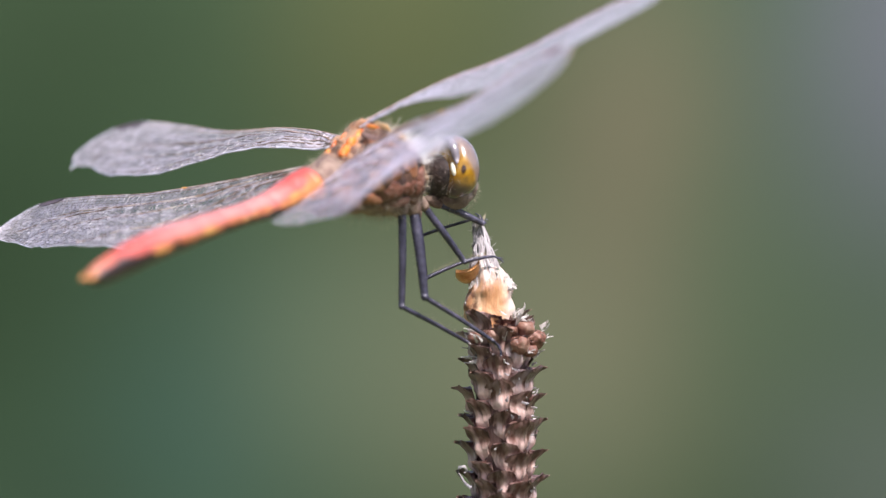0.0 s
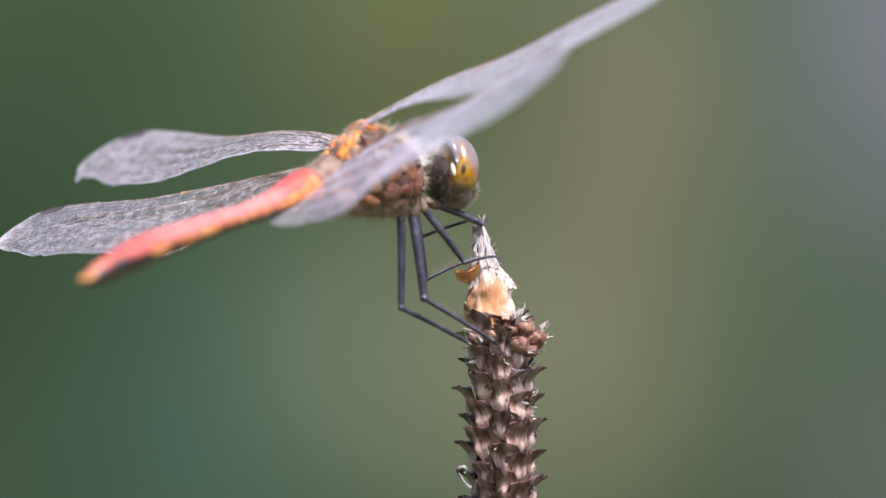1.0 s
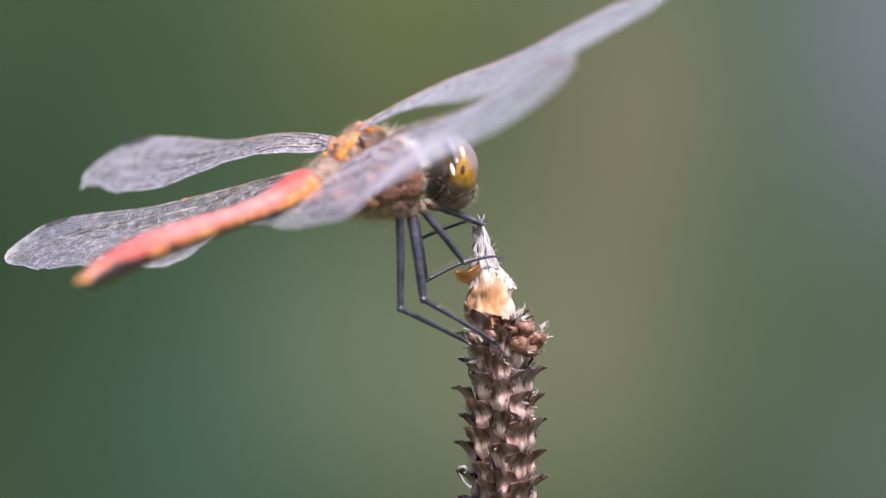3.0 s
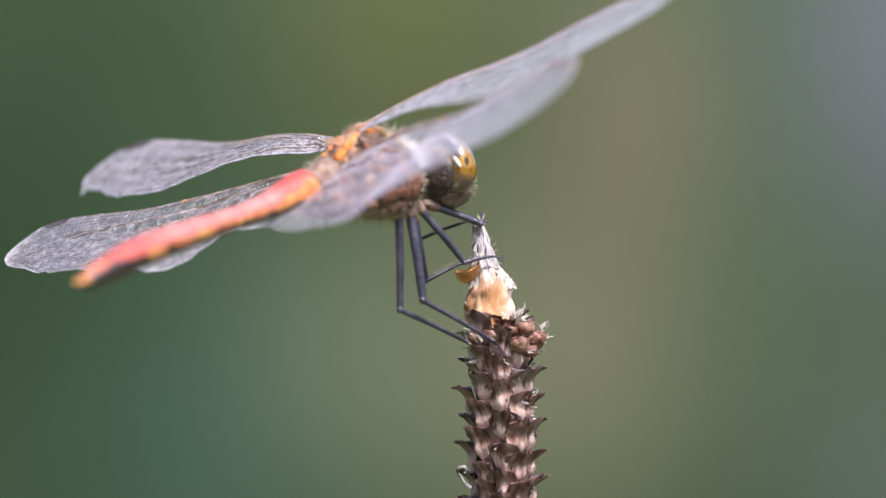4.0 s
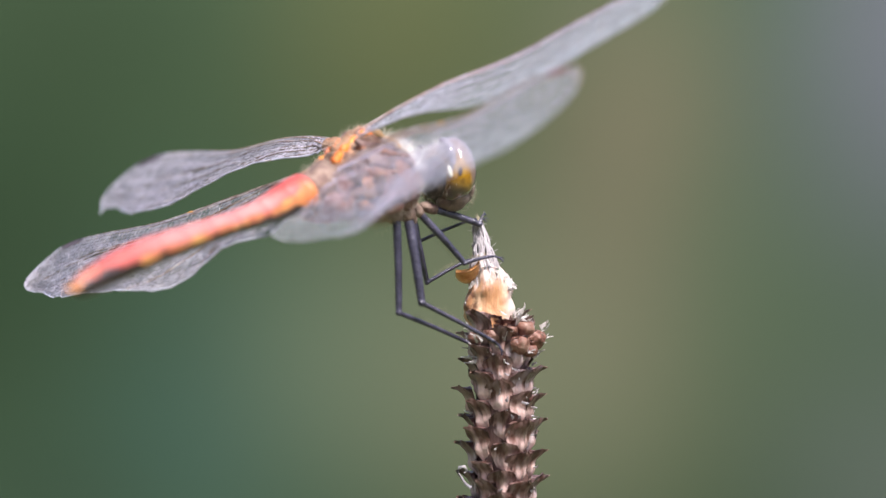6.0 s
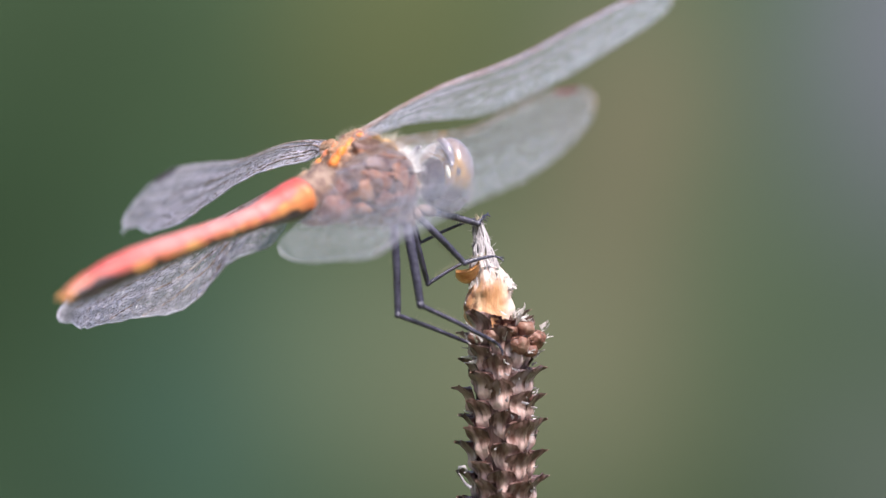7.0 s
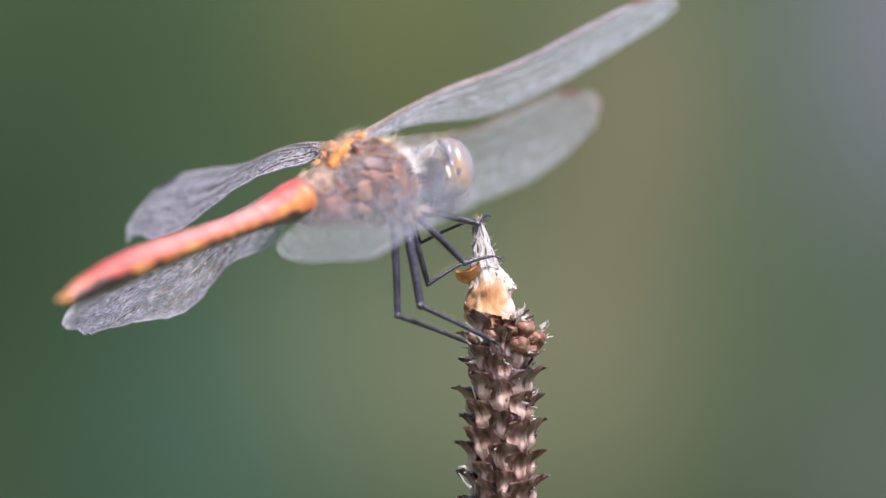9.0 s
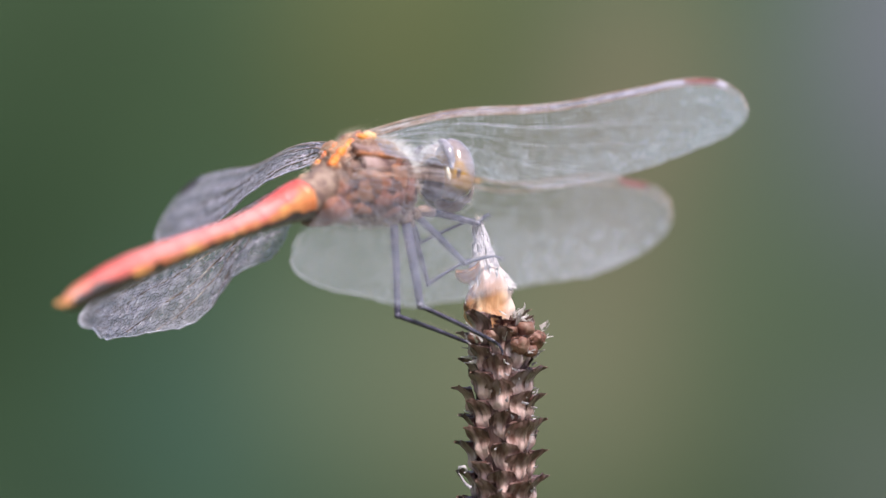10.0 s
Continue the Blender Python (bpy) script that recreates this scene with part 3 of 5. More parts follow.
def seed_spike():
    base = tagged(new("seed_spike"), "withered brown plantain seed spike on a thin dry stalk", "plant")
    base.location = (0.0, 0.0, EYE_HEIGHT)
    zs = [-550, -400, -250, -150, -100, -70, -52, -46, -40, -30, -20, -12, -8, -5.4, -4.6]
    rs = [1.5, 1.3, 1.2, 1.1, 1.1, 1.1, 1.2, 1.65, 1.75, 1.75, 1.75, 1.75, 1.75, 1.7, 1.3]
    v, f = tube([(spike_axis(z), 0, z) for z in zs], rs, 14)
    part("stalk", mesh_of("stalk", v, f, M_CORE), base, "thin dry brown stalk")
    # the bare waxy tip, ribbed and dented
    prof = densify([(-5.4, 1.6), (-4.6, 1.74), (-4.0, 1.66), (-3.35, 1.52), (-2.67, 1.5), (-2.03, 1.36), (-1.47, 1.1), (-1.1, 0.86), (-0.7, 0.72), (-0.3, 0.6)], 30)
    verts = []
    for z, r in prof:
        cx = float(np.interp(z, (-5.4, -4.6, -3.35, -2.67, -2.03, -1.47, -1.1, -0.3), (3.4, 3.22, 3.12, 3.22, 3.25, 3.1, 2.92, 2.8)))
        for k in range(48):
            a = 2 * math.pi * k / 48
            q = r * (1 + 0.035 * math.sin(5 * a + 0.6 * z) + 0.16 * noise.noise((2 * math.cos(a), 2 * math.sin(a), z * 0.9)) + 0.1 * noise.noise((5 * math.cos(a), 5 * math.sin(a), z * 1.6)) + 0.03 * noise.noise((14 * math.cos(a), 14 * math.sin(a), z * 3)))
            verts.append((cx + q * math.cos(a), q * math.sin(a), z))
    part("bare_tip", mesh_of("bare_tip", verts, grid_faces(len(prof), 48, True) + [tuple(range((len(prof) - 1) * 48, len(prof) * 48))], M_TIP), base, "pale orange-tan waxy bare tip")
    # the shrivelled grey point above it, a bundle of ribs
    shapes, rnd = [], random.Random(5)
    for k in range(30):
        a = 2 * math.pi * k / 30
        pts, rad = [], []
        for i in range(14):
            t = i / 13
            z = -2.5 + rnd.uniform(-0.2, 0.2) * (1 - t) + 4.35 * t
            q = (1.0 * (1 - t) ** 1.3 + 0.27) * (1 if k else 0.2)
            pts.append((spike_axis(z) - 0.22 + 0.12 * t + q * math.cos(a + 0.5 * t) + rnd.uniform(-0.08, 0.08), q * math.sin(a + 0.5 * t) + rnd.uniform(-0.08, 0.08), z + rnd.uniform(-0.1, 0.1)))
            rad.append((0.13 - 0.04 * t) * rnd.uniform(0.6, 1.25) * min(1, 0.1 + 3 * t))
        shapes.append(tube(pts, rad, 6))
    for k in range(46):
        t, a = rnd.random(), rnd.uniform(0, 6.283)
        z = -1.5 + 3.4 * t
        q = 0.72 * (1 - t) ** 1.4 + 0.42
        shapes.append(spike((spike_axis(z) - 0.12 + q * math.cos(a), q * math.sin(a), z), (math.cos(a), math.sin(a), rnd.uniform(-0.2, 0.9)), rnd.uniform(0.15, 0.5), 0.02))
    v, f = merged(shapes)
    part("withered_point", mesh_of("withered_point", v, f, M_FIBRE), base, "shrivelled grey fibrous point")
    # a curled orange petal at its side
    cup = []
    for i in range(13):
        a = radians(205 - 165 * i / 12)
        for j in range(7):
            u = j / 6 - 0.5
            wide = 0.85 * math.sin(math.pi * (0.06 + 0.88 * i / 12)) ** 0.6
            cup.append((1.55 - 0.92 * math.cos(a), -1.0 + 1.5 * wide * u, -1.2 - 0.95 * abs(math.sin(a)) * (1 if math.sin(a) > 0 else -1) + 0.9 * wide * u * u - 1.0 * u * wide))
    v = cup + [(x, y + 0.05, z + 0.2) for x, y, z in cup]
    rim = [j for j in range(7)] + [i * 7 + 6 for i in range(1, 13)] + [84 + j for j in range(5, -1, -1)] + [i * 7 for i in range(11, 0, -1)]
    f = grid_faces(13, 7) + [tuple(k + 91 for k in reversed(q)) for q in grid_faces(13, 7)] + [(b, a, a + 91, b + 91) for a, b in zip(rim, rim[1:] + rim[:1])]
    part("curled_petal", mesh_of("curled_petal", v, f, M_CURL), base, "curled orange dry petal")
    # bracts up the spike in a spiral
    kinds = [bract_mesh(w, h, fl, s) for w, h, fl, s in ((1.1, 2.6, 0.8, 1), (1.04, 2.5, 1.1, 2), (1.16, 2.7, 0.6, 3), (1.1, 2.55, 1.3, 4), (1.02, 2.5, 0.9, 5))]
    # eight files of bracts, each file half a step above its neighbours
    for c in range(8):
        for k in range(24):
            z = -51.6 + 1.88 * k + 0.94 * (c % 2) + 0.09 * c + rnd.uniform(-0.12, 0.12)
            if z > -6.9:
                continue
            s = rnd.uniform(0.93, 1.08)
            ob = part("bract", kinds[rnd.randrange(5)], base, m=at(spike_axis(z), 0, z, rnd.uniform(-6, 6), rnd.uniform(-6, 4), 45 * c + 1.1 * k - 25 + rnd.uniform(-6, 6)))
            ob.scale = (s, s, s * rnd.uniform(0.94, 1.06))
    capsules = [round_husk_mesh(r, s) for r, s in ((0.72, 1), (0.62, 2), (0.52, 3))]
    for x, y, z, rz, k in ((5.1, -1.7, -6.25, 10, 0), (6.15, -0.9, -5.95, 80, 0), (5.6, -1.3, -5.25, 150, 1), (4.55, -1.9, -5.5, 190, 2), (5.9, -1.3, -6.8, 30, 2), (3.3, -2.0, -5.75, 40, 2), (2.2, -1.4, -5.9, 250, 2), (5.9, 0.8, -5.9, 20, 0), (4.4, 1.9, -5.8, 60, 1), (2.6, 1.7, -5.9, 70, 0)):
        part("seed_capsule", capsules[k], base, "plump split brown seed capsule", m=at(x, y, z, 0, 0, rz))
    for k in range(32):
        a = k * 137.5 + 75
        z = -7.7 + 0.07 * k
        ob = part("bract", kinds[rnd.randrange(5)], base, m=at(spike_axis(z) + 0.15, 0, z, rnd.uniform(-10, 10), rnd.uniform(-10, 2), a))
        ob.scale = (0.9 - 0.006 * k + rnd.uniform(-0.08, 0.04), rnd.uniform(0.5, 0.85), rnd.uniform(0.38, 0.52))
    flakes = [flake_mesh(l, w, s) for l, w, s in ((0.8, 0.2, 1), (0.75, 0.24, 2), (0.6, 0.12, 3))]
    for x, y, z, rx, ry, rz, k in ((6.6, -0.8, -5.35, 60, -35, -10, 1), (6.9, -0.5, -6.0, 60, 0, 10, 2), (6.5, -0.9, -6.3, 30, 15, -30, 2), (4.7, -1.7, -4.35, 60, -30, -10, 2),
                                   (5.0, -1.9, -5.0, 40, -15, -60, 2), (4.3, -1.9, -4.4, 0, -10, -150, 2), (2.0, -2.0, -5.4, 60, -40, 200, 2), (2.05, -1.0, -7.7, 40, 10, 190, 2), (2.0, -0.9, -11.1, 50, -5, 175, 2),
                                   (4.1, -0.9, -2.5, 60, -70, -20, 2), (4.1, -0.9, -3.0, 50, -30, -10, 2), (5.75, -1.9, -6.95, 70, 10, -40, 2), (2.3, -2.2, -6.3, 50, -40, -110, 2), (6.2, 0.8, -6.0, 0, -20, 20, 1)):
        part("flake", flakes[k], base, "frayed whitish flake" if k < 2 else "", m=at(x, y, z, rx, ry, rz))
    flaps = [flake_mesh(l, w, s) for l, w, s in ((1.1, 0.3, 51), (0.8, 0.26, 52), (0.6, 0.2, 53))]
    for x, y, z, rx, ry, rz, k in ((4.15, -0.7, -1.75, 75, 62, -15, 0), (4.45, -0.5, -2.15, 70, 48, -10, 1), (4.5, -0.35, -2.75, 60, -25, -5, 2), (4.35, -0.8, -2.5, 75, 40, -35, 2), (3.6, -1.1, -1.3, 80, 75, -60, 1),
                                   (2.1, -0.9, -2.2, 70, 60, 190, 2), (1.75, -0.6, -3.6, 70, 80, 185, 1), (4.75, -1.5, -4.55, 40, -25, -20, 0), (5.05, -1.4, -4.75, 10, -10, -5, 1), (4.9, -1.55, -5.0, 60, -30, -50, 0)):
        part("flap", flaps[k], base, "peeling whitish flap of skin", m=at(x, y, z, rx, ry, rz))
    pale = [flake_mesh(l, w, s) for l, w, s in ((0.75, 0.1, 41), (0.5, 0.16, 42), (0.9, 0.07, 43))]
    fuzz = [flake_mesh(l, w, s, M_FIBRE) for l, w, s in ((0.5, 0.1, 31), (0.38, 0.12, 32), (0.55, 0.05, 33))]
    for k in range(34):
        a = rnd.uniform(-110, 30)
        z = rnd.uniform(-17.5, -7.5)
        ob = part("fray", fuzz[k % 3], base, m=at(spike_axis(z) + 2.15 * math.cos(radians(a)), 2.15 * math.sin(radians(a)), z, rnd.uniform(-60, 60), rnd.uniform(-50, 40), a + rnd.uniform(-50, 50)))
    for x, y, z, rz, k in ((2.1, -1.5, -5.6, 200, 0), (2.4, -1.9, -5.9, 230, 2), (1.9, -1.2, -6.3, 190, 1), (2.2, -1.6, -6.7, 210, 2), (2.6, -2.0, -6.2, 250, 0), (1.95, -1.1, -7.3, 185, 0), (2.2, -1.5, -7.6, 215, 1),
                        (4.9, -2.0, -4.9, -60, 0), (5.3, -1.6, -4.8, -30, 2), (5.0, -1.8, -4.6, -45, 1), (4.7, -1.9, -4.75, -80, 2), (6.6, -0.9, -5.7, -20, 2), (6.7, -0.7, -6.3, -10, 0), (6.5, -1.1, -6.1, -40, 1)):
        part("fray", pale[k], base, "whitish frayed fibre", m=at(x, y, z, rnd.uniform(30, 80), rnd.uniform(-55, 15), rz))
    frays = [flake_mesh(l, w, s) for l, w, s in ((0.7, 0.13, 11), (0.5, 0.2, 12), (0.9, 0.09, 13), (0.45, 0.12, 14))]
    for k in range(64):
        a = rnd.uniform(0, 360)
        z = rnd.uniform(-7.6, -4.5)
        q = 2.0 - 0.35 * max(0, z + 6)
        part("fray", frays[k % 4], base, m=at(spike_axis(z) + 0.25 + q * math.cos(radians(a)), q * math.sin(radians(a)), z, rnd.uniform(-60, 60), rnd.uniform(-60, 30), a + rnd.uniform(-50, 50)))
    pts = [(1.9, -1.2, -16.2), (1.5, -1.2, -15.9), (1.25, -1.25, -15.5), (1.0, -1.3, -15.15), (1.1, -1.3, -14.8), (1.45, -1.3, -14.75), (1.6, -1.3, -15.0), (1.45, -1.3, -15.2)]
    v, f = tube(pts, [0.12, 0.1, 0.09, 0.1, 0.12, 0.12, 0.1, 0.04], 7)
    part("dry_tendril", mesh_of("dry_tendril", v, f, M_FIBRE), base, "small hooked grey tendril")
    return base


seed_spike()


# ---- the dragonfly ----
dragonfly = tagged(new("dragonfly"), "red dragonfly perched with spread clear wings on a seed spike", "dragonfly")
dragonfly.location = (0.0, 0.0, EYE_HEIGHT)
BODY_FIRST = at(-5.0, -5.2, 4.95, -7, -3, 42)
BODY_LAST = at(-5.62, -5.2, 4.30, -7, -3.5, 40)
DRIFT = [(0.0, 0.0), (1.0, 0.15), (2.0, 0.2), (2.5, 0.25), (4.0, 0.38), (4.5, 0.42), (5.0, 0.5), (5.5, 0.54), (6.2, 0.72), (7.0, 0.94), (7.5, 0.98), (9.0, 1.0), (10.0, 1.0)]


def aim(p, q, up=Vector((0, 0, 1))):
    """A pose (mm) at p whose x axis points to q."""
    p, q = Vector(p), Vector(q)
    d = (q - p).normalized()
    s, u = frame_along(d, up)
    m = Matrix((d, s, u)).transposed().to_4x4()
    m.translation = p * MM
    return m


def blend(a, b, k):
    return a.lerp(b, k)


def thorax_shape(v):
    x, y, z = v
    # hump under the wings, sloping to the waist behind; deep breast in front over the legs
    hump = 0.95 * math.exp(-((x - 1.4) / 2.3) ** 2)
    if z > 0:
        z = z * (1 + 0.28 * hump) - 0.33 * max(0, -x - 0.6)
        y *= 1 - 0.12 * z / 3
    else:
        z *= 0.95 + 0.26 * math.exp(-((x - 2.6) / 1.6) ** 2)
    # swollen flank plates between sunken seams
    slant = x + 0.55 * z + 0.25 * noise.noise((x * 0.8, y * 0.8, z * 0.8))
    seam = max(0.0, math.sin(2 * math.pi * slant / 2.6)) ** 3
    k = 0.10 * noise.noise((x * 0.9, y * 0.9, z * 0.9)) + 0.05 * noise.noise((x * 2.6, y * 2.6, z * 2.6)) - 0.06 * seam
    return Vector((x * (1 + k) - 0.12 * z, y * (1 + k), z * (1 + k)))


def hairs(count, shape, radii, length, seed, keep=lambda v: True):
    rnd, shapes = random.Random(seed), []
    while len(shapes) < count:
        d = Vector((rnd.gauss(0, 1), rnd.gauss(0, 1), rnd.gauss(0, 1))).normalized()
        p = Vector([c * r for c, r in zip(d, radii)])
        q = shape(p)
        if not keep(q):
            continue
        n = Vector([c / r for c, r in zip(d, radii)]).normalized() + Vector((rnd.uniform(-0.4, 0.4), rnd.uniform(-0.4, 0.4), rnd.uniform(-0.3, 0.3)))
        shapes.append(spike(q, n, length * rnd.uniform(0.4, 1.15), 0.008))
    return merged(shapes)


def build_thorax():
    v, f = ball(4.5, 2.65, 2.75, 48, 64, thorax_shape)
    ob = part("thorax", mesh_of("thorax", v, f, M_THORAX), dragonfly, "orange-brown hairy thorax with dark seams", BODY_FIRST)
    v, f = merged([hairs(2200, thorax_shape, (4.5, 2.65, 2.75), 0.7, 3, lambda q: q.z > 1.0 or q.x > 2.9 or q.z < -1.9 or q.x < -2.6),
                   hairs(420, thorax_shape, (4.5, 2.65, 2.75), 1.25, 4, lambda q: q.x > 1.6 and q.z > 1.2), hairs(260, thorax_shape, (4.5, 2.65, 2.75), 1.1, 5, lambda q: q.z < -1.8), hairs(900, thorax_shape, (4.5, 2.65, 2.75), 0.42, 7)])
    tagged(part("hair", mesh_of("hair", v, f, M_HAIR), ob, "fine pale body hair"), kind="stuff")
    v, f = hairs(950, thorax_shape, (4.5, 2.65, 2.75), 1.3, 6, lambda q: q.x > 2.4 and q.z > 0.4)
    tagged(part("ruff", mesh_of("ruff", v, f, M_RUFF), ob, "whitish ruff of hair behind the head"), kind="stuff")
    # plates of the back and the orange wing roots
    plates = [("back_plate", "tan plate between the wing roots", 1.3, 0, 3.0, 1.0, 0.55, 0.3, 28, M_OCHRE), ("back_plate", "tan plate between the wing roots", -0.2, 0, 2.75, 0.8, 0.5, 0.28, 28, M_OCHRE),
              ("back_plate", "tan plate between the wing roots", -1.6, 0, 2.0, 0.9, 0.5, 0.28, 28, M_OCHRE), ("back_plate", "tan plate between the wing roots", -3.0, 0, 1.15, 0.9, 0.6, 0.28, 28, M_OCHRE)]
    for s in (1, -1):
        plates += [("wing_root", "bright orange wing root", 0.2, 0.85 * s, 3.0, 0.75, 0.42, 0.26, 20, M_SPOT), ("wing_root", "tan wing root", -1.9, 1.2 * s, 1.5, 1.0, 0.3, 0.3, -34, M_OCHRE)]
    for kind, words, x, y, z, rx, ry, rz, tip, m in plates:
        v, f = ball(rx, ry, rz, 20, 24, lambda p: p * (1 + 0.2 * noise.noise(p * 1.7 + Vector((x, y, z))) + 0.05 * noise.noise(p * 5 + Vector((z, x, y)))))
        part(kind, mesh_of(kind, v, f, m), ob, words, at(x, y, z, 0, tip, 0))
    for s in (1, -1):
        # rounded rear of the breast, below the waist
        off = Vector((4.0, s, 1.0))
        v, f = ball(1.5, 1.2, 1.0, 20, 24, lambda c: c * (1 + 0.25 * noise.noise(c * 1.3 + off)))
        rear = part("rear_plate", mesh_of("rear_plate", v, f, M_HIP), ob, "purple-brown rear flank plate", at(-3.3, 1.0 * s, -1.55, 0, 12, 0))
        v, f = hairs(120, lambda c: c, (1.5, 1.2, 1.0), 0.6, 41)
        tagged(part("hair", mesh_of("hair", v, f, M_HAIR), rear, "fine pale hair on the rear plate"), kind="stuff")
        # curved stripe down the shoulder
        pts = [thorax_shape(Vector((x, y, 2.75 * math.sqrt(1 - (x / 4.5) ** 2 - (y / 2.65) ** 2)))) for x, y in ((0.5 + 0.28 * k, s * (1.0 + 0.05 * k)) for k in range(9))]
        v, f = tube([p + Vector((0, 0.05 * s, 0.04)) for p in pts], [0.14, 0.3, 0.36, 0.37, 0.38, 0.38, 0.36, 0.3, 0.1], 12)
        part("shoulder_stripe", mesh_of("shoulder_stripe", v, f, M_AMBER), ob, "yellow-orange stripe on the shoulder")
        # bright lumps between the roots of the fore and the hind wing
        for k, (size, words, m) in enumerate(((0.42, "bright orange wing root", M_SPOT), (0.46, "bright orange wing root", M_SPOT), (0.36, "bright orange wing root", M_SPOT), (0.4, "dark maroon wing root", M_HIP))):
            p = BODY_LAST.inverted() @ (Vector((-7.2 + 0.5 * k, -7.35 + 0.55 * k, 5.75 + 0.56 * k)) * MM) / MM
            q = BODY_LAST.inverted() @ (Vector((-5.7, -5.7, 7.43)) * MM) / MM
            off = Vector((k, s, 2.0))
            v, f = ball(0.58, 0.75 * size, size, 18, 20, lambda c: c * (1 + 0.3 * noise.noise(c * 2.2 + off)))
            part("wing_root", mesh_of("wing_root", v, f, m), ob, words, aim((p.x, -p.y * s, p.z), (q.x + 0.4, -q.y * s, q.z + 0.3)))
    # flank plates, low shields set into the skin with dark seams between: place along and up the flank, half sizes, tilt
    shields = [("flank_plate", "rounded orange-brown flank plate", M_PLATE, ((-1.75, -0.75, 1.25, 0.78, -10), (0.15, -0.25, 0.72, 0.6, 25), (-2.2, -1.75, 1.5, 0.42, 2), (-0.75, 0.25, 0.75, 0.36, 12), (1.75, 0.3, 0.8, 0.9, 24))),
               ("hip_plate", "reddish-brown plate over the hips", M_HIP, ((0.05, -1.4, 0.85, 0.6, 4), (1.55, -1.05, 0.72, 0.66, 12), (2.85, -0.6, 0.62, 0.95, 16), (1.2, -2.05, 0.9, 0.45, 6), (-3.2, -0.55, 0.7, 0.75, 0), (-0.9, -2.15, 0.8, 0.4, 0))),
               ("flank_band", "grey-tan band along the flank", M_TAN, ((0.5, 0.85, 2.1, 0.52, 7), (1.0, 1.6, 2.2, 0.38, 13), (3.1, 0.75, 0.55, 0.75, 30))),
               ("flank_seam", "orange-brown fold along the flank", M_PLATE, ((0.5, 1.38, 2.2, 0.2, 9), (0.3, 0.3, 2.0, 0.16, 6)))]
    for kind, words, m, rows in shields:
        for x, z, rx, rz, tip in rows:
            for s in (1, -1):
                y = s * 2.65 * math.sqrt(max(0.05, 1 - (x / 4.5) ** 2 - (z / 2.75) ** 2))
                q = thorax_shape(Vector((x, y, z)))
                n = Vector((x / 20.3, y / 7.0, z / 7.6)).normalized()
                t = Vector((math.cos(radians(tip)), 0, -math.sin(radians(tip))))
                t = (t - n * t.dot(n)).normalized()
                turn = Matrix((t, n, t.cross(n))).transposed().to_4x4()
                turn.translation = (q - n * 0.1) * MM
                off = Vector((x, z, 3.0 * s))
                v, f = ball(rx, 0.24, rz, 20, 28, lambda p: p * (1 + 0.42 * noise.noise(Vector((p.x, 0, p.z)) * 1.5 + off)) + Vector((0, 0.05 * noise.noise(p * 3.5 + off), 0)))
                part(kind, mesh_of(kind, v, f, m), ob, words, turn)
    v, f = tube([(3.6, 0, 0.3), (4.6, 0, 0.35), (5.6, 0, 0.35)], [1.1, 0.75, 0.7], 12)
    part("neck", mesh_of("neck", v, f, M_REAR), ob)
    return ob


def eye_shape(side):
    def shape(v):
        x, y, z = v
        y += side * 0.8
        if y * side < 0.05:
            y = side * 0.05
        # hollow behind, bulging before
        if x < 0.0:
            x *= 0.62
        # flat below, over the face
        if z < 0.0:
            z *= 0.86
        return Vector((x, y, z))
    return shape


HEAD_FIRST = at(0.28, -1.0, 5.2, -12, 6, 36)


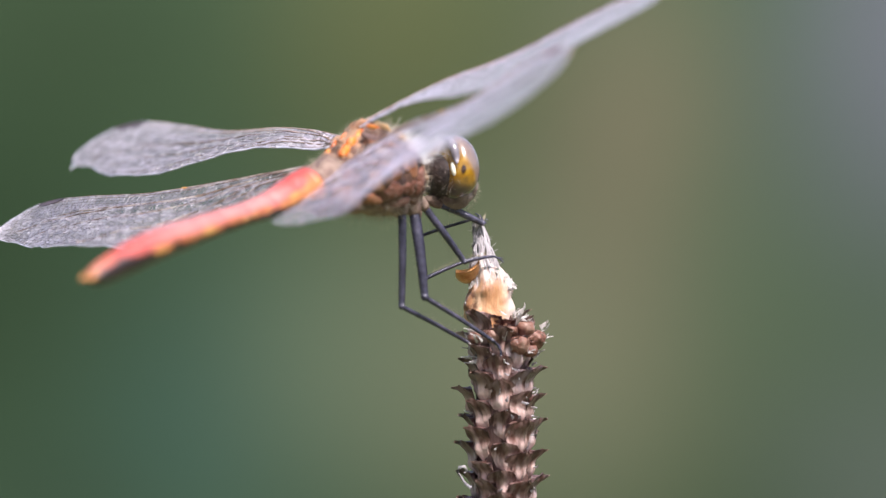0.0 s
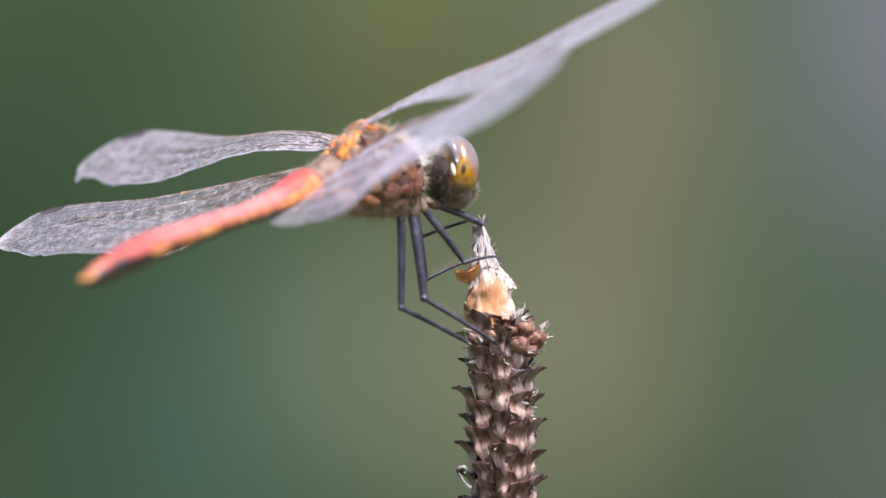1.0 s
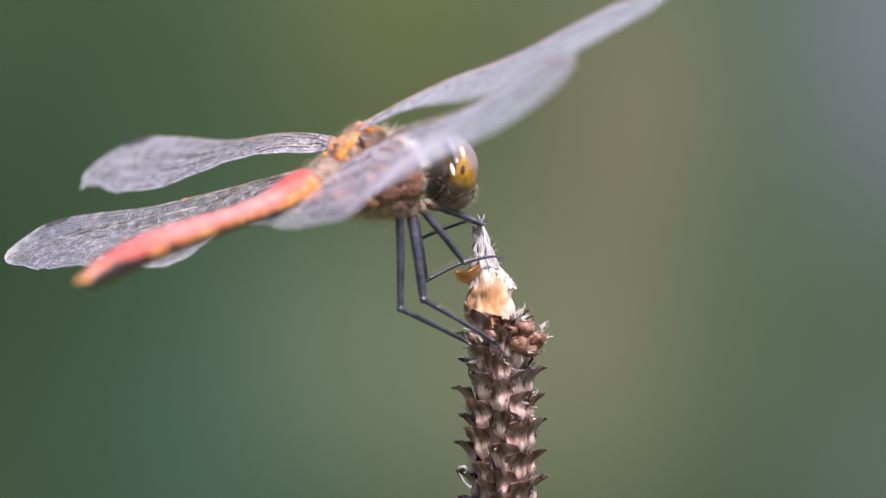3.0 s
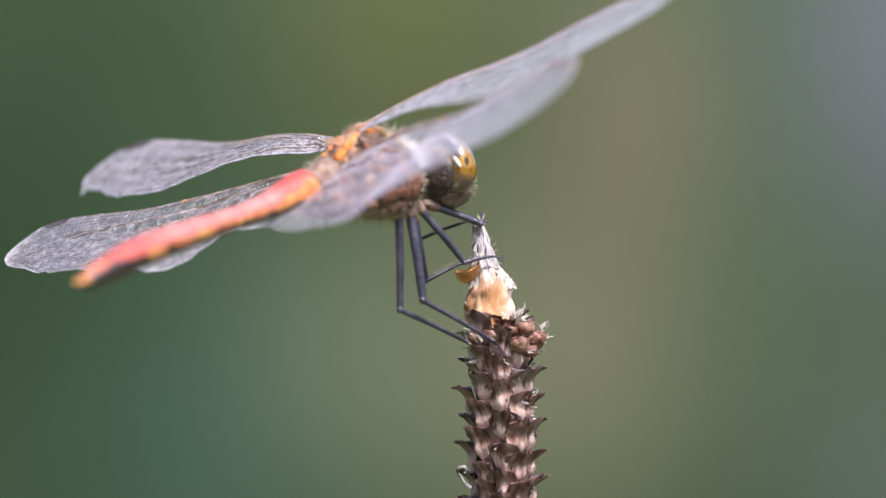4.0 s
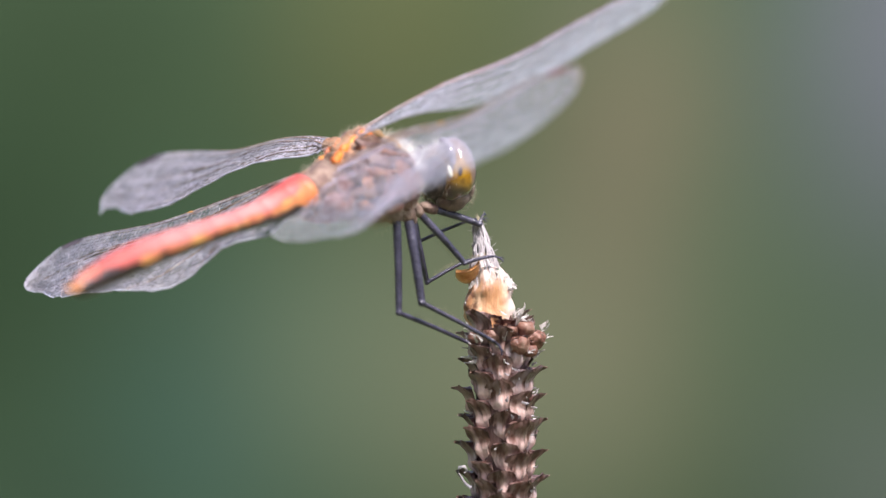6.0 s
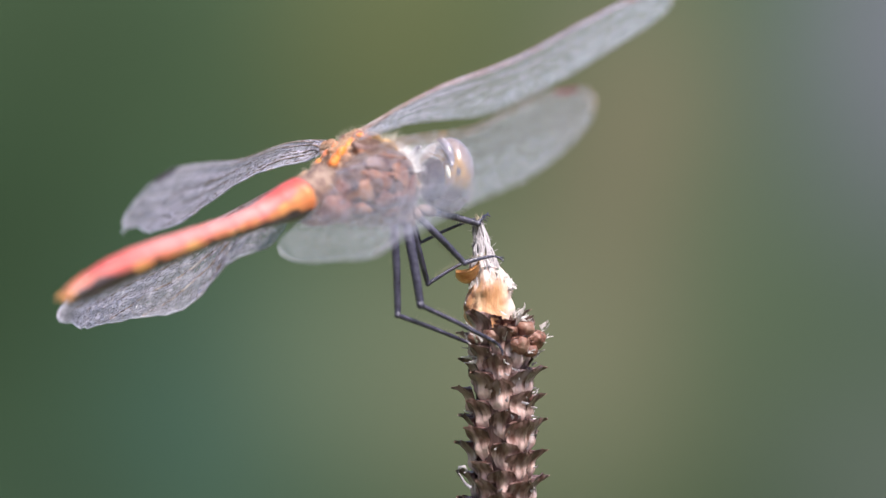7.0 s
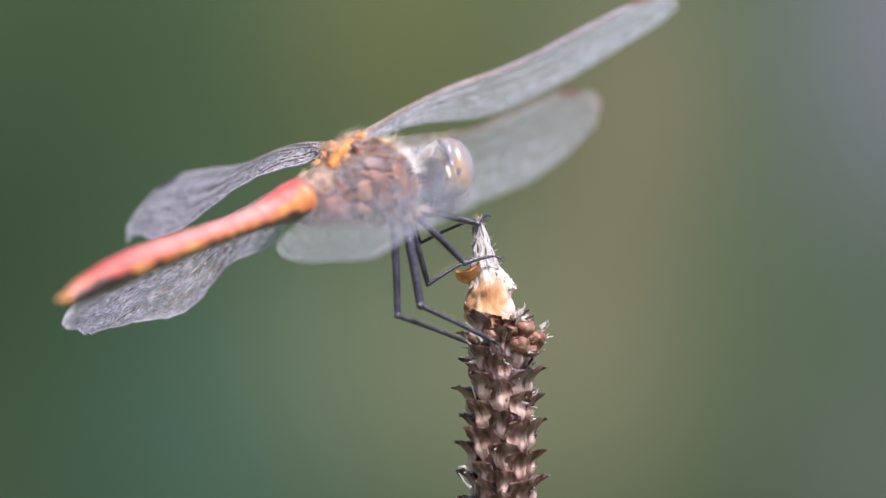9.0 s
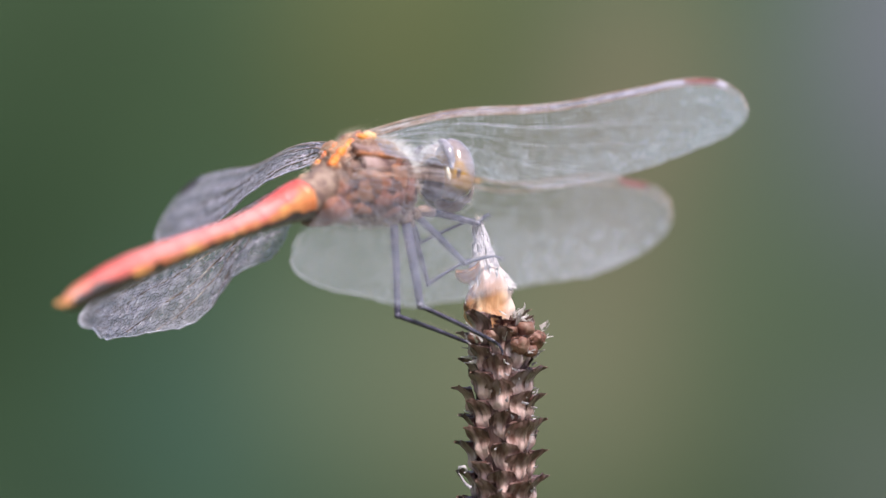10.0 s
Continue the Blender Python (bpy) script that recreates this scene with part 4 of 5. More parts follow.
def build_head():
    v, f = ball(1.0, 1.75, 1.55, 14, 20, lambda p: p + Vector((0, 0, -0.25)))
    v = [(x - 0.55, y, z) for x, y, z in v]
    head = part("head", mesh_of("head", v, f, M_REAR), dragonfly, "round head with large glossy eyes", HEAD_FIRST)
    for side in (1, -1):
        v, f = ball(1.75, 1.75, 2.4, 28, 36, eye_shape(side))
        part("eye", mesh_of("eye", v, f, M_EYE), head, "glossy compound eye, brown above and yellow below")
        # rounded glossy margin that runs down behind the eye
        pts = [(-0.86 - 0.12 * math.sin(w), side * (0.8 + 1.5 * math.cos(w)), 2.12 * math.sin(w)) for w in (radians(84 - 12 * k) for k in range(8))]
        v, f = tube(pts, [0.1, 0.2, 0.26, 0.3, 0.32, 0.3, 0.24, 0.1], 12)
        part("eye_rim", mesh_of("eye_rim", v, f, M_GLOSS), head, "glossy lilac-grey rim behind the eye")
        # pale mark on the rear margin of the eye
        v, f = ball(0.15, 0.17, 0.52, 14, 14)
        part("eye_margin", mesh_of("eye_margin", v, f, M_PALE), head, "pale oval mark behind the eye", at(-0.98, side * 2.0, -0.35, side * 14, 0, 0))
    v, f = ball(0.95, 1.2, 1.3, 12, 16)
    part("face", mesh_of("face", v, f, M_FACE), head, "ochre face", at(1.3, 0, -0.75))
    v, f = ball(1.0, 1.4, 0.85, 16, 22, lambda p: p * (1 + 0.14 * noise.noise(p * 1.6)))
    part("jaw", mesh_of("jaw", v, f, M_FACE), head, "mauve-brown hairy jaw", at(0.55, 0, -1.7))
    v, f = ball(0.25, 0.35, 0.25, 8, 10)
    part("forehead_knob", mesh_of("forehead_knob", v, f, M_FACE), head, m=at(1.35, 0, 1.0))
    v, f = merged([hairs(380, lambda p: p + Vector((0.8, 0, -1.1)), (1.3, 1.5, 1.5), 0.45, 8), hairs(170, lambda p: p + Vector((-0.4, 0, -0.2)), (0.95, 2.2, 1.8), 0.6, 9, lambda q: q.x < -0.5)])
    tagged(part("hair", mesh_of("hair", v, f, M_HAIR), head, "pale bristly face hair"), kind="stuff")
    v, f = hairs(130, lambda p: p + Vector((-0.55, 0, -0.2)), (0.9, 1.9, 1.7), 0.75, 12, lambda q: q.x < -0.7)
    tagged(part("nape_hair", mesh_of("nape_hair", v, f, M_DARK_HAIR), head, "dark bristles behind the eyes"), kind="stuff")
    v, f = hairs(420, lambda p: p + Vector((-0.35, 0, 0)), (1.0, 2.3, 2.05), 1.0, 14, lambda q: q.x < -0.55 and q.z > 0.55)
    tagged(part("crest", mesh_of("crest", v, f, M_RUFF), head, "white tuft of hair behind the eyes"), kind="stuff")
    for side in (1, -1):
        v, f = tube([(1.5, side * 0.4, 0.9), (1.75, side * 0.5, 1.1), (1.9, side * 0.55, 1.15)], [0.06, 0.03, 0.015], 5)
        part("feeler", mesh_of("feeler", v, f, M_REAR), head)
    return head


ABDOMEN_LENGTH = 23.7


def abdomen_radius(t):
    """Half height along the abdomen: swollen root, slim middle, fuller behind, blunt end."""
    return smooth_edge(((0, 1.22), (0.05, 1.33), (0.12, 1.17), (0.2, 0.92), (0.32, 0.74), (0.48, 0.8), (0.65, 0.92), (0.8, 0.94), (0.92, 0.77), (0.97, 0.58), (1.0, 0.12)), t)


def sag(t):
    """How far the abdomen sags between its root and its end: it arches up before the tail."""
    return -smooth_edge(((0, 0.0), (0.12, 0.03), (0.25, -0.03), (0.5, 0.22), (0.75, 0.37), (1.0, 0.0)), t, 1.0)


def build_abdomen():
    n, verts = 60, []
    for i in range(n + 1):
        t = 0.985 * i / n
        r = abdomen_radius(t) * (0.9 if t < 0.9 else 0.75)
        verts += [(ABDOMEN_LENGTH * t, 1.02 * r * math.cos(2 * math.pi * k / 20), r * math.sin(2 * math.pi * k / 20) - 0.05 - sag(t)) for k in range(20)]
    ob = part("abdomen", mesh_of("abdomen", verts, [tuple(reversed(f)) for f in grid_faces(n + 1, 20, True)] + [tuple(range(20)), tuple(reversed(range(n * 20, n * 20 + 20)))], M_UNDER), dragonfly, "slender red abdomen with yellow flanks and dark lower edge")
    cuts = [0.034, 0.06, 0.13, 0.235, 0.345, 0.455, 0.565, 0.675, 0.785, 0.88, 1.0]
    for a, b in zip(cuts[:-1], cuts[1:]):
        verts, rings, arc = [], 11, 23
        for i in range(rings):
            s = i / (rings - 1)
            t = a + (b - a) * s
            lift = 1 + 0.02 * math.sin(math.pi * min(1, 0.12 + s)) - (0.03 if i in (0, rings - 1) else 0)
            for k in range(arc):
                w = radians(-82 + 344 * k / (arc - 1))
                r = abdomen_radius(t) * lift
                keel = 1 + 0.05 * math.exp(-((w - math.pi / 2) / 0.3) ** 2)
                verts.append((ABDOMEN_LENGTH * t, 1.02 * r * math.cos(w), r * keel * math.sin(w) - 0.02 - sag(t)))
        me = mesh_of("abdomen_segment", verts, [tuple(reversed(f)) for f in grid_faces(rings, arc)], M_ABDOMEN)
        wrap = me.uv_layers.new(name="flank")
        for loop in me.loops:
            i, k = divmod(loop.vertex_index, arc)
            wrap.data[loop.index].uv = (i / rings, 0.5 + 0.5 * math.sin(radians(-82 + 344 * k / (arc - 1))))
        part("abdomen_segment", me, ob, "red segment with a yellow flank")
    v, f = tube([(-1.8, 0, 0.3), (-1.1, 0, 0.2), (-0.5, 0, 0.1), (0.2, 0, 0), (0.9, 0, 0)], [1.4, 1.3, 1.2, 1.22, 1.28], 24)
    v = [tuple(Vector(p) * (1 + 0.06 * noise.noise(Vector(p) * 1.4))) for p in v]
    waist = part("waist", mesh_of("waist", v, f, M_WAIST), ob, "hairy tan waist before the red segments")
    v, f = hairs(420, lambda p: p + Vector((-0.7, 0, 0.1)), (1.5, 1.25, 1.25), 0.75, 31)
    tagged(part("hair", mesh_of("hair", v, f, M_HAIR), waist, "fine pale hair on the waist"), kind="stuff")
    v, f = ball(0.42, 0.4, 0.3, 12, 14, lambda p: p * (1 + 0.3 * noise.noise(p * 2.5)))
    part("belly_lobe", mesh_of("belly_lobe", v, f, M_UNDER), ob, "dark lobe under the abdomen's root", at(0.7, 0, -1.35))
    for y in (0.28, -0.28):
        v, f = tube([(ABDOMEN_LENGTH - 0.6, y, 0.1), (ABDOMEN_LENGTH - 0.1, y * 1.2, 0.15), (ABDOMEN_LENGTH + 0.35, y * 1.0, 0.1)], [0.2, 0.17, 0.06], 8)
        part("tail_clasper", mesh_of("tail_clasper", v, f, M_CURL), ob, "short orange tail clasper")
    return ob


# wings: outline as leading and trailing edges over the span, in mm
FORE = dict(slender=True, span=28.0, lead=((0, 0), (3, -0.25), (8, -0.4), (14, -0.42), (20, -0.3), (24, -0.1), (26, 0.25), (27, 0.8), (27.65, 1.5), (27.93, 2.1), (28, 2.6)),
            trail=((0, 1.0), (0.5, 1.4), (2, 2.2), (5, 3.6), (9, 5.2), (14, 6.4), (19, 6.8), (23, 6.2), (26, 5.05), (27.2, 4.2), (27.8, 3.4), (28, 2.6)), node=14.0, spot=(23.6, 26.0))
HIND = dict(slender=False, span=27.0, lead=((0, 0), (3, -0.25), (7, -0.4), (11.5, -0.42), (18, -0.3), (22, -0.1), (24.5, 0.3), (25.8, 0.95), (26.6, 1.75), (26.93, 2.4), (27, 3.0)),
            trail=((0, 6.2), (0.5, 7.4), (1.4, 8.3), (4.2, 9.3), (8, 9.2), (12, 8.6), (17, 8.1), (22, 7.2), (25.4, 5.7), (26.5, 4.6), (26.9, 3.75), (27, 3.0)), node=11.5, spot=(22.2, 24.5))
# how each wing is bent: size; then, from root to tip, the turn of its chord (radians), its rise, its breadth and its sweep (mm)
FORE_LEFT_BENT = dict(size=0.959, turn=(0.045, 0.457, 0.448, 0.369, 0.275, -0.06), rise=(0, -0.333, -0.432, -0.474, 0.667), breadth=(0.975, 0.957, 1.001, 1.01, 0.958, 0.835), sweep=(0, -0.478, -0.023, -0.631, -0.528, 1.031))
HIND_LEFT_BENT = dict(size=0.892, turn=(-0.097, 0.049, -0.056, 0.058, -0.009, -0.244), rise=(0, -0.37, 0.143, 0.57, 0.041), breadth=(0.911, 0.877, 1.096, 1.029, 0.954, 0.791), sweep=(0, -0.299, 0.839, 0.224, -0.801, 0.06))
FORE_RIGHT_BENT = dict(size=0.945, turn=(-0.055, -0.163, -0.181, -0.09, -0.03, -0.066), rise=(0, -0.051, 0.163, -0.014, 0.177), breadth=(1.001, 1.006, 1.02, 0.897, 0.914, 0.963), sweep=(0, -0.246, 0.361, 0.15, -0.235, 0.032))
HIND_RIGHT_BENT = dict(size=0.964, turn=(-0.235, -0.088, -0.025, -0.123, -0.052, 0.048), rise=(0, 0.274, 1.117, 1.506, 1.955), breadth=(1.141, 1.057, 1.133, 1.065, 1.054, 0.951), sweep=(0, -0.004, 0.776, -0.117, -0.11, -0.076))


def rib(a, b, wide, high):
    """A raised vein between two cells: a thin wall standing on both faces of the film."""
    a, b = Vector(a), Vector(b)
    s, u = frame_along(b - a)
    ring = [(0, high), (wide, 0), (0, -high), (-wide, 0)]
    v = [tuple(p + s * x + u * z) for p in (a, b) for x, z in ring]
    return v, [(0, 4, 5, 1), (1, 5, 6, 2), (2, 6, 7, 3), (3, 7, 4, 0)]


def build_wing(name, plan, bent, crease, facet, ridge, thick, spot, seed, label, film, net, torn=False):
    span = plan["span"]

    def trail(x):
        """The hind edge, a little ragged from wear."""
        worn = 0.16 * noise.noise((x * 1.1, seed * 3.7, 0)) + 0.1 * noise.noise((x * 3.1, seed * 1.3, 4))
        return smooth_edge(plan["trail"], x) + worn * min(1, max(0, span - x) / 1.5) * min(1, x / 3)

    def along(key, knots, x):
        return smooth_edge(tuple(zip(knots, bent[key])), x, 1.0)

    def lift(x, y):
        """From the wing's flat plan to its twisted, bowed and pleated surface, each cell a little tilted."""
        x = min(max(x, 0.0), span)
        le, te = smooth_edge(plan["lead"], x), trail(x)
        v = (y - le) / max(0.3, te - le)
        a = along("turn", (0, 4, 9, 14, 20, 28), x)
        c = (y - le) * along("breadth", (0, 5, 11, 18, 23, 26), x)
        y0 = le + along("sweep", (0, 7, 14, 20, 24.5, 28), x)
        t = x / 28
        z = crease * math.sin(v * 2 * math.pi * 4.5) * (1 - 0.7 * v) * min(1, x / 2) * (1 - 0.75 * t)
        z += 0.03 * noise.noise((x * 0.6, y * 0.8, seed)) + facet * (1 - 0.6 * t) * min(1, max(0, 3 * v)) * noise.noise((x * 2.1, y * 2.1, seed + 0.5))
        if not plan["slender"] and x < 2.5:
            x -= 0.75 * math.sin(math.pi * min(1, max(0, v) * 1.15)) * (1 - x / 2.5)
        s = bent["size"]
        return (s * x, s * (y0 + c * math.cos(a) - z * math.sin(a)), s * (along("rise", (0, 7, 14, 21, 28), 28 * t) + c * math.sin(a) + z * math.cos(a)))

    rnd = random.Random(seed)

    def inside(x, y, m=0.0):
        return 0.3 < x < span - 0.05 and smooth_edge(plan["lead"], x) + m < y < trail(x) - m

    # centres of the fine net's cells
    seeds = []
    x = 0.4
    while x < span + 1.5:
        xc = min(x, span)
        le, te = smooth_edge(plan["lead"], xc), trail(xc)
        y, row = le - 0.7, 0
        while y < te + 1.0:
            free = min(1, max(0.15, (y - le - 0.8) / 2))
            seeds.append(Vector((x + (row % 2) * 0.22 * free + rnd.uniform(-0.17, 0.17) * free, y + rnd.uniform(-0.14, 0.14) * free)))
            y += 0.36 if y < le + 0.5 else 0.4 - 0.08 * (y - le) / max(1.0, te - le)
            row += 1
        x += 0.42
    walls = cell_walls(seeds)
    # the film, stretched over the cells
    xs = [float(x) for x in span * (1 - (1 - np.linspace(0, 1, 70)) ** 1.7)]
    rim = [Vector((x, smooth_edge(plan["lead"], x))) for x in xs] + [Vector((x, trail(x))) for x in xs[-2::-1]]
    back = trail(0.0)
    rim += [Vector((0.0, back * k / 10)) for k in range(9, 0, -1)]
    spots = [p for p in seeds if inside(p.x, p.y, 0.12)] + [Vector(p) for p in {(round(c[0], 3), round(c[1], 3)) for w in walls for c in w} if inside(*p, 0.12)]
    flat, _, tris, *_ = delaunay_2d_cdt(rim + spots, [], [list(range(len(rim)))], 1, 1e-4)
    wing = part(name, mesh_of(name, [lift(*p) for p in flat], [tuple(f) for f in tris], film, False), dragonfly, label)
    shapes = []
    for a, b in walls:
        if inside(*a) and inside(*b) and rnd.random() > 0.05 and 0.02 < (Vector(a) - Vector(b)).length < 1.6:
            shapes.append(rib(lift(*a), lift(*b), 0.022 * thick, ridge))
    v, f = merged(shapes)
    part("vein_net", mesh_of("vein_net", v, f, net, False), wing, "fine net of raised cross veins")
    v, f = ball(1.0, 0.5, 0.32, 14, 16, lambda p: p * (1 + 0.35 * noise.noise(p * 2.2 + Vector((seed, 0, 0)))))
    part("wing_hinge", mesh_of("wing_hinge", v, f, M_OCHRE), wing, "tan knob where the wing joins the body", at(-0.45, 0.45, 0))
    # long veins fanning from the root
    fan = [((0.2, 0.3), (span * 0.35, 0.8), (span * 0.8, 4.2 * 0.62)), ((0.2, 0.4), (span * 0.3, 1.6), (span * 0.83, 5.6 * 0.93)),
           ((0.2, 0.5), (span * 0.28, 2.6), (span * 0.66, 6.6 if plan["slender"] else 8.2)), ((0.2, 0.6), (span * 0.2, 3.0), (span * 0.48, 6.4 if plan["slender"] else 8.5)),
           ((0.2, 0.7), (span * 0.1, 2.6), (span * 0.3, 5.6 if plan["slender"] else 8.8)), ((span * 0.25, 0.7), (span * 0.6, 1.6), (span * 0.93, 4.2))]
    shapes = []
    for p0, p1, p2 in fan:
        pts = []
        for i in range(22):
            s = i / 21
            q = Vector(p0) * (1 - s) ** 2 + Vector(p1) * 2 * s * (1 - s) + Vector(p2) * s * s
            if inside(q.x, q.y):
                pts.append(lift(q.x, q.y))
        if len(pts) > 3:
            shapes.append(tube(pts, [thick * (0.055 - 0.03 * i / len(pts)) for i in range(len(pts))], 5))
    # hind margin
    edge = [(x, trail(x) - 0.02) for x in span * (1 - (1 - np.linspace(0.01, 1, 60)) ** 1.7)]
    v, f = merged(shapes)
    part("long_vein", mesh_of("long_vein", v, f, M_VEIN if net is M_NET else M_RIM), wing, "dark long veins")
    v, f = tube([lift(*p) for p in edge], [(0.07 if net is M_NET else 0.03) * (1 - 0.6 * i / 59) for i in range(60)], 5)
    part("hind_margin", mesh_of("hind_margin", v, f, M_RIM), wing, "pale rim of the wing")
    for off, end, r in ((0.0, span * (0.86 if net is M_NET else 1.0), 0.065), (0.28, plan["node"], 0.06), (0.55, span * (0.84 if net is M_NET else 0.97), 0.065)):
        xs = np.linspace(0.1, end, 60)
        pts = [lift(x, min(smooth_edge(plan["lead"], x) + off, trail(x))) for x in xs]
        v, f = tube(pts, [r * (0.65 if net is M_NET else 1.0) * (1.25 - 0.75 * i / 59) for i in range(60)], 6)
        part("leading_vein", mesh_of("leading_vein", v, f, M_VEIN if net is M_NET and not plan["slender"] else M_COSTA), wing, "thick reddish-brown leading vein")
    if net is M_NET:
        v, f = tube([lift(x, smooth_edge(plan["lead"], x) + 0.02) for x in np.linspace(span * 0.84, span - 0.02, 40)], [0.045 - 0.02 * i / 39 for i in range(40)], 5)
        part("tip_margin", mesh_of("tip_margin", v, f, M_RIM), wing, "pale lilac rim of the wing tip")
    if net is M_RIM and plan["slender"]:
        strip = []
        for x in np.linspace(4.5, span * 0.95, 70):
            le = smooth_edge(plan["lead"], x)
            strip += [(p[0], p[1], p[2] + dz) for dz in (0.03, -0.03) for p in (lift(x, le + 0.06), lift(x, le + 0.28), lift(x, le + 0.5))]
        band = [(0, 1), (1, 2), (2, 5), (5, 4), (4, 3), (3, 0)]
        faces = [(6 * i + a, 6 * i + b, 6 * i + 6 + b, 6 * i + 6 + a) for i in range(69) for a, b in band]
        part("costal_strip", mesh_of("costal_strip", strip, faces, M_MEMBRANE), wing, "milky strip along the leading edge")
    x = plan["node"]
    v, f = ball(0.26, 0.1, 0.1, 10, 12)
    if not plan["slender"]:
        part("wing_node", mesh_of("wing_node", v, f, M_NODE), wing, "orange knot on the leading vein", at(*lift(x, smooth_edge(plan["lead"], x) + 0.12)))
    if torn:
        p = Vector(lift(span - 0.6, trail(span - 0.6) - 0.15))
        v, f = tube([p, p + Vector((0.1, 0.25, 0)), p + Vector((0.08, 0.45, 0.0)), p + Vector((0.0, 0.65, 0.0))], [0.1, 0.14, 0.1, 0.03], 6, 0.4)
        part("torn_edge", mesh_of("torn_edge", v, f, M_RIM), wing, "torn shred at the wing tip")
    a, b = plan["spot"]
    verts = []
    for i in range(12):
        x = a + (b - a) * i / 11
        s = min(1, 4 * (i / 11), 4 * (1 - i / 11)) * 0.2 + 0.15
        s *= 1.7 if net is M_NET else 1.0
        for j in range(3):
            p = lift(x, smooth_edge(plan["lead"], x) + 0.04 + s * j / 2)
            verts.append((p[0], p[1], p[2]))
    n = len(verts)
    top = [(x, y, z + 0.05) for x, y, z in verts] + [(x, y, z - 0.05) for x, y, z in verts]
    f = grid_faces(12, 3)
    rim = [i * 3 for i in range(12)] + [34, 35] + [i * 3 + 2 for i in range(10, -1, -1)] + [1]
    faces = f + [tuple(i + n for i in reversed(q)) for q in f] + [(p, q, q + n, p + n) for p, q in zip(rim, rim[1:] + rim[:1])]
    part("wing_spot", mesh_of("wing_spot", top, faces, spot), wing, "dark spot near the wing tip")
    return wing


def cell_walls(points):
    """Edges of the cells round the points: pairs of the centres of neighbouring triangles."""
    vs, _, tris, *_ = delaunay_2d_cdt(points, [], [], 0, 1e-5)
    centre, owner = [], {}
    for i, (a, b, c) in enumerate(tris):
        pa, pb, pc = vs[a], vs[b], vs[c]
        d = 2 * (pa.x * (pb.y - pc.y) + pb.x * (pc.y - pa.y) + pc.x * (pa.y - pb.y))
        if abs(d) < 1e-9:
            centre.append(((pa + pb + pc) / 3)[:])
        else:
            sa, sb, sc = pa.length_squared, pb.length_squared, pc.length_squared
            centre.append(((sa * (pb.y - pc.y) + sb * (pc.y - pa.y) + sc * (pa.y - pb.y)) / d, (sa * (pc.x - pb.x) + sb * (pa.x - pc.x) + sc * (pb.x - pa.x)) / d))
        for e in ((a, b), (b, c), (c, a)):
            owner.setdefault(tuple(sorted(e)), []).append(i)
    return [(centre[t[0]], centre[t[1]]) for t in owner.values() if len(t) == 2]


# legs: hip, knee and foot when the clip starts, in mm; thickness of thigh and shin
LEGS = [
    ("hind", (-2.73, -4.5, 2.6), (-2.76, -4.5, -3.86), (1.75, -1.7, -6.35), 0.30, 0.17),
    ("middle", (-1.97, -4.0, 2.6), (-1.21, -4.5, -3.22), (3.4, -2.9, -6.2), 0.37, 0.18),
    ("far hind", (-1.75, -1.8, 2.4), (-1.19, -0.5, -2.0), (1.6, 0.2, -0.8), 0.24, 0.14),
    ("front", (-1.3, -3.0, 2.9), (1.45, -2.0, -0.86), (3.05, -1.45, -0.52), 0.27, 0.16),
    ("far front", (-0.35, -1.4, 3.1), (2.7, -0.75, 1.75), (2.6, -0.35, 2.05), 0.27, 0.15),
    ("far middle", (-1.7, 0.4, 2.6), (-1.72, 1.2, 0.82), (1.9, 0.9, 2.0), 0.16, 0.12),
]


def limb(length, r0, r1, bristles, seed, down):
    rnd = random.Random(seed)
    v, f = tube([(0, 0, 0), (length * 0.06, 0, 0), (length * 0.5, 0, 0.04), (length * 0.94, 0, 0), (length, 0, 0)], [r0 * 0.8, r0, 0.5 * (r0 + r1) * 1.05, r1 * 1.08, r1 * 0.9], 10)
    me = mesh_of("limb", v, f, M_LEG)
    shapes = []
    for k in range(bristles):
        x = length * (0.2 + 0.75 * k / bristles)
        for s in (-1, 1):
            shapes.append(spike((x, s * r1 * 0.4, -r1 * 0.5 * down), (0.45, 0.55 * s, -down), rnd.uniform(0.35, 0.62), 0.014))
    return me, shapes


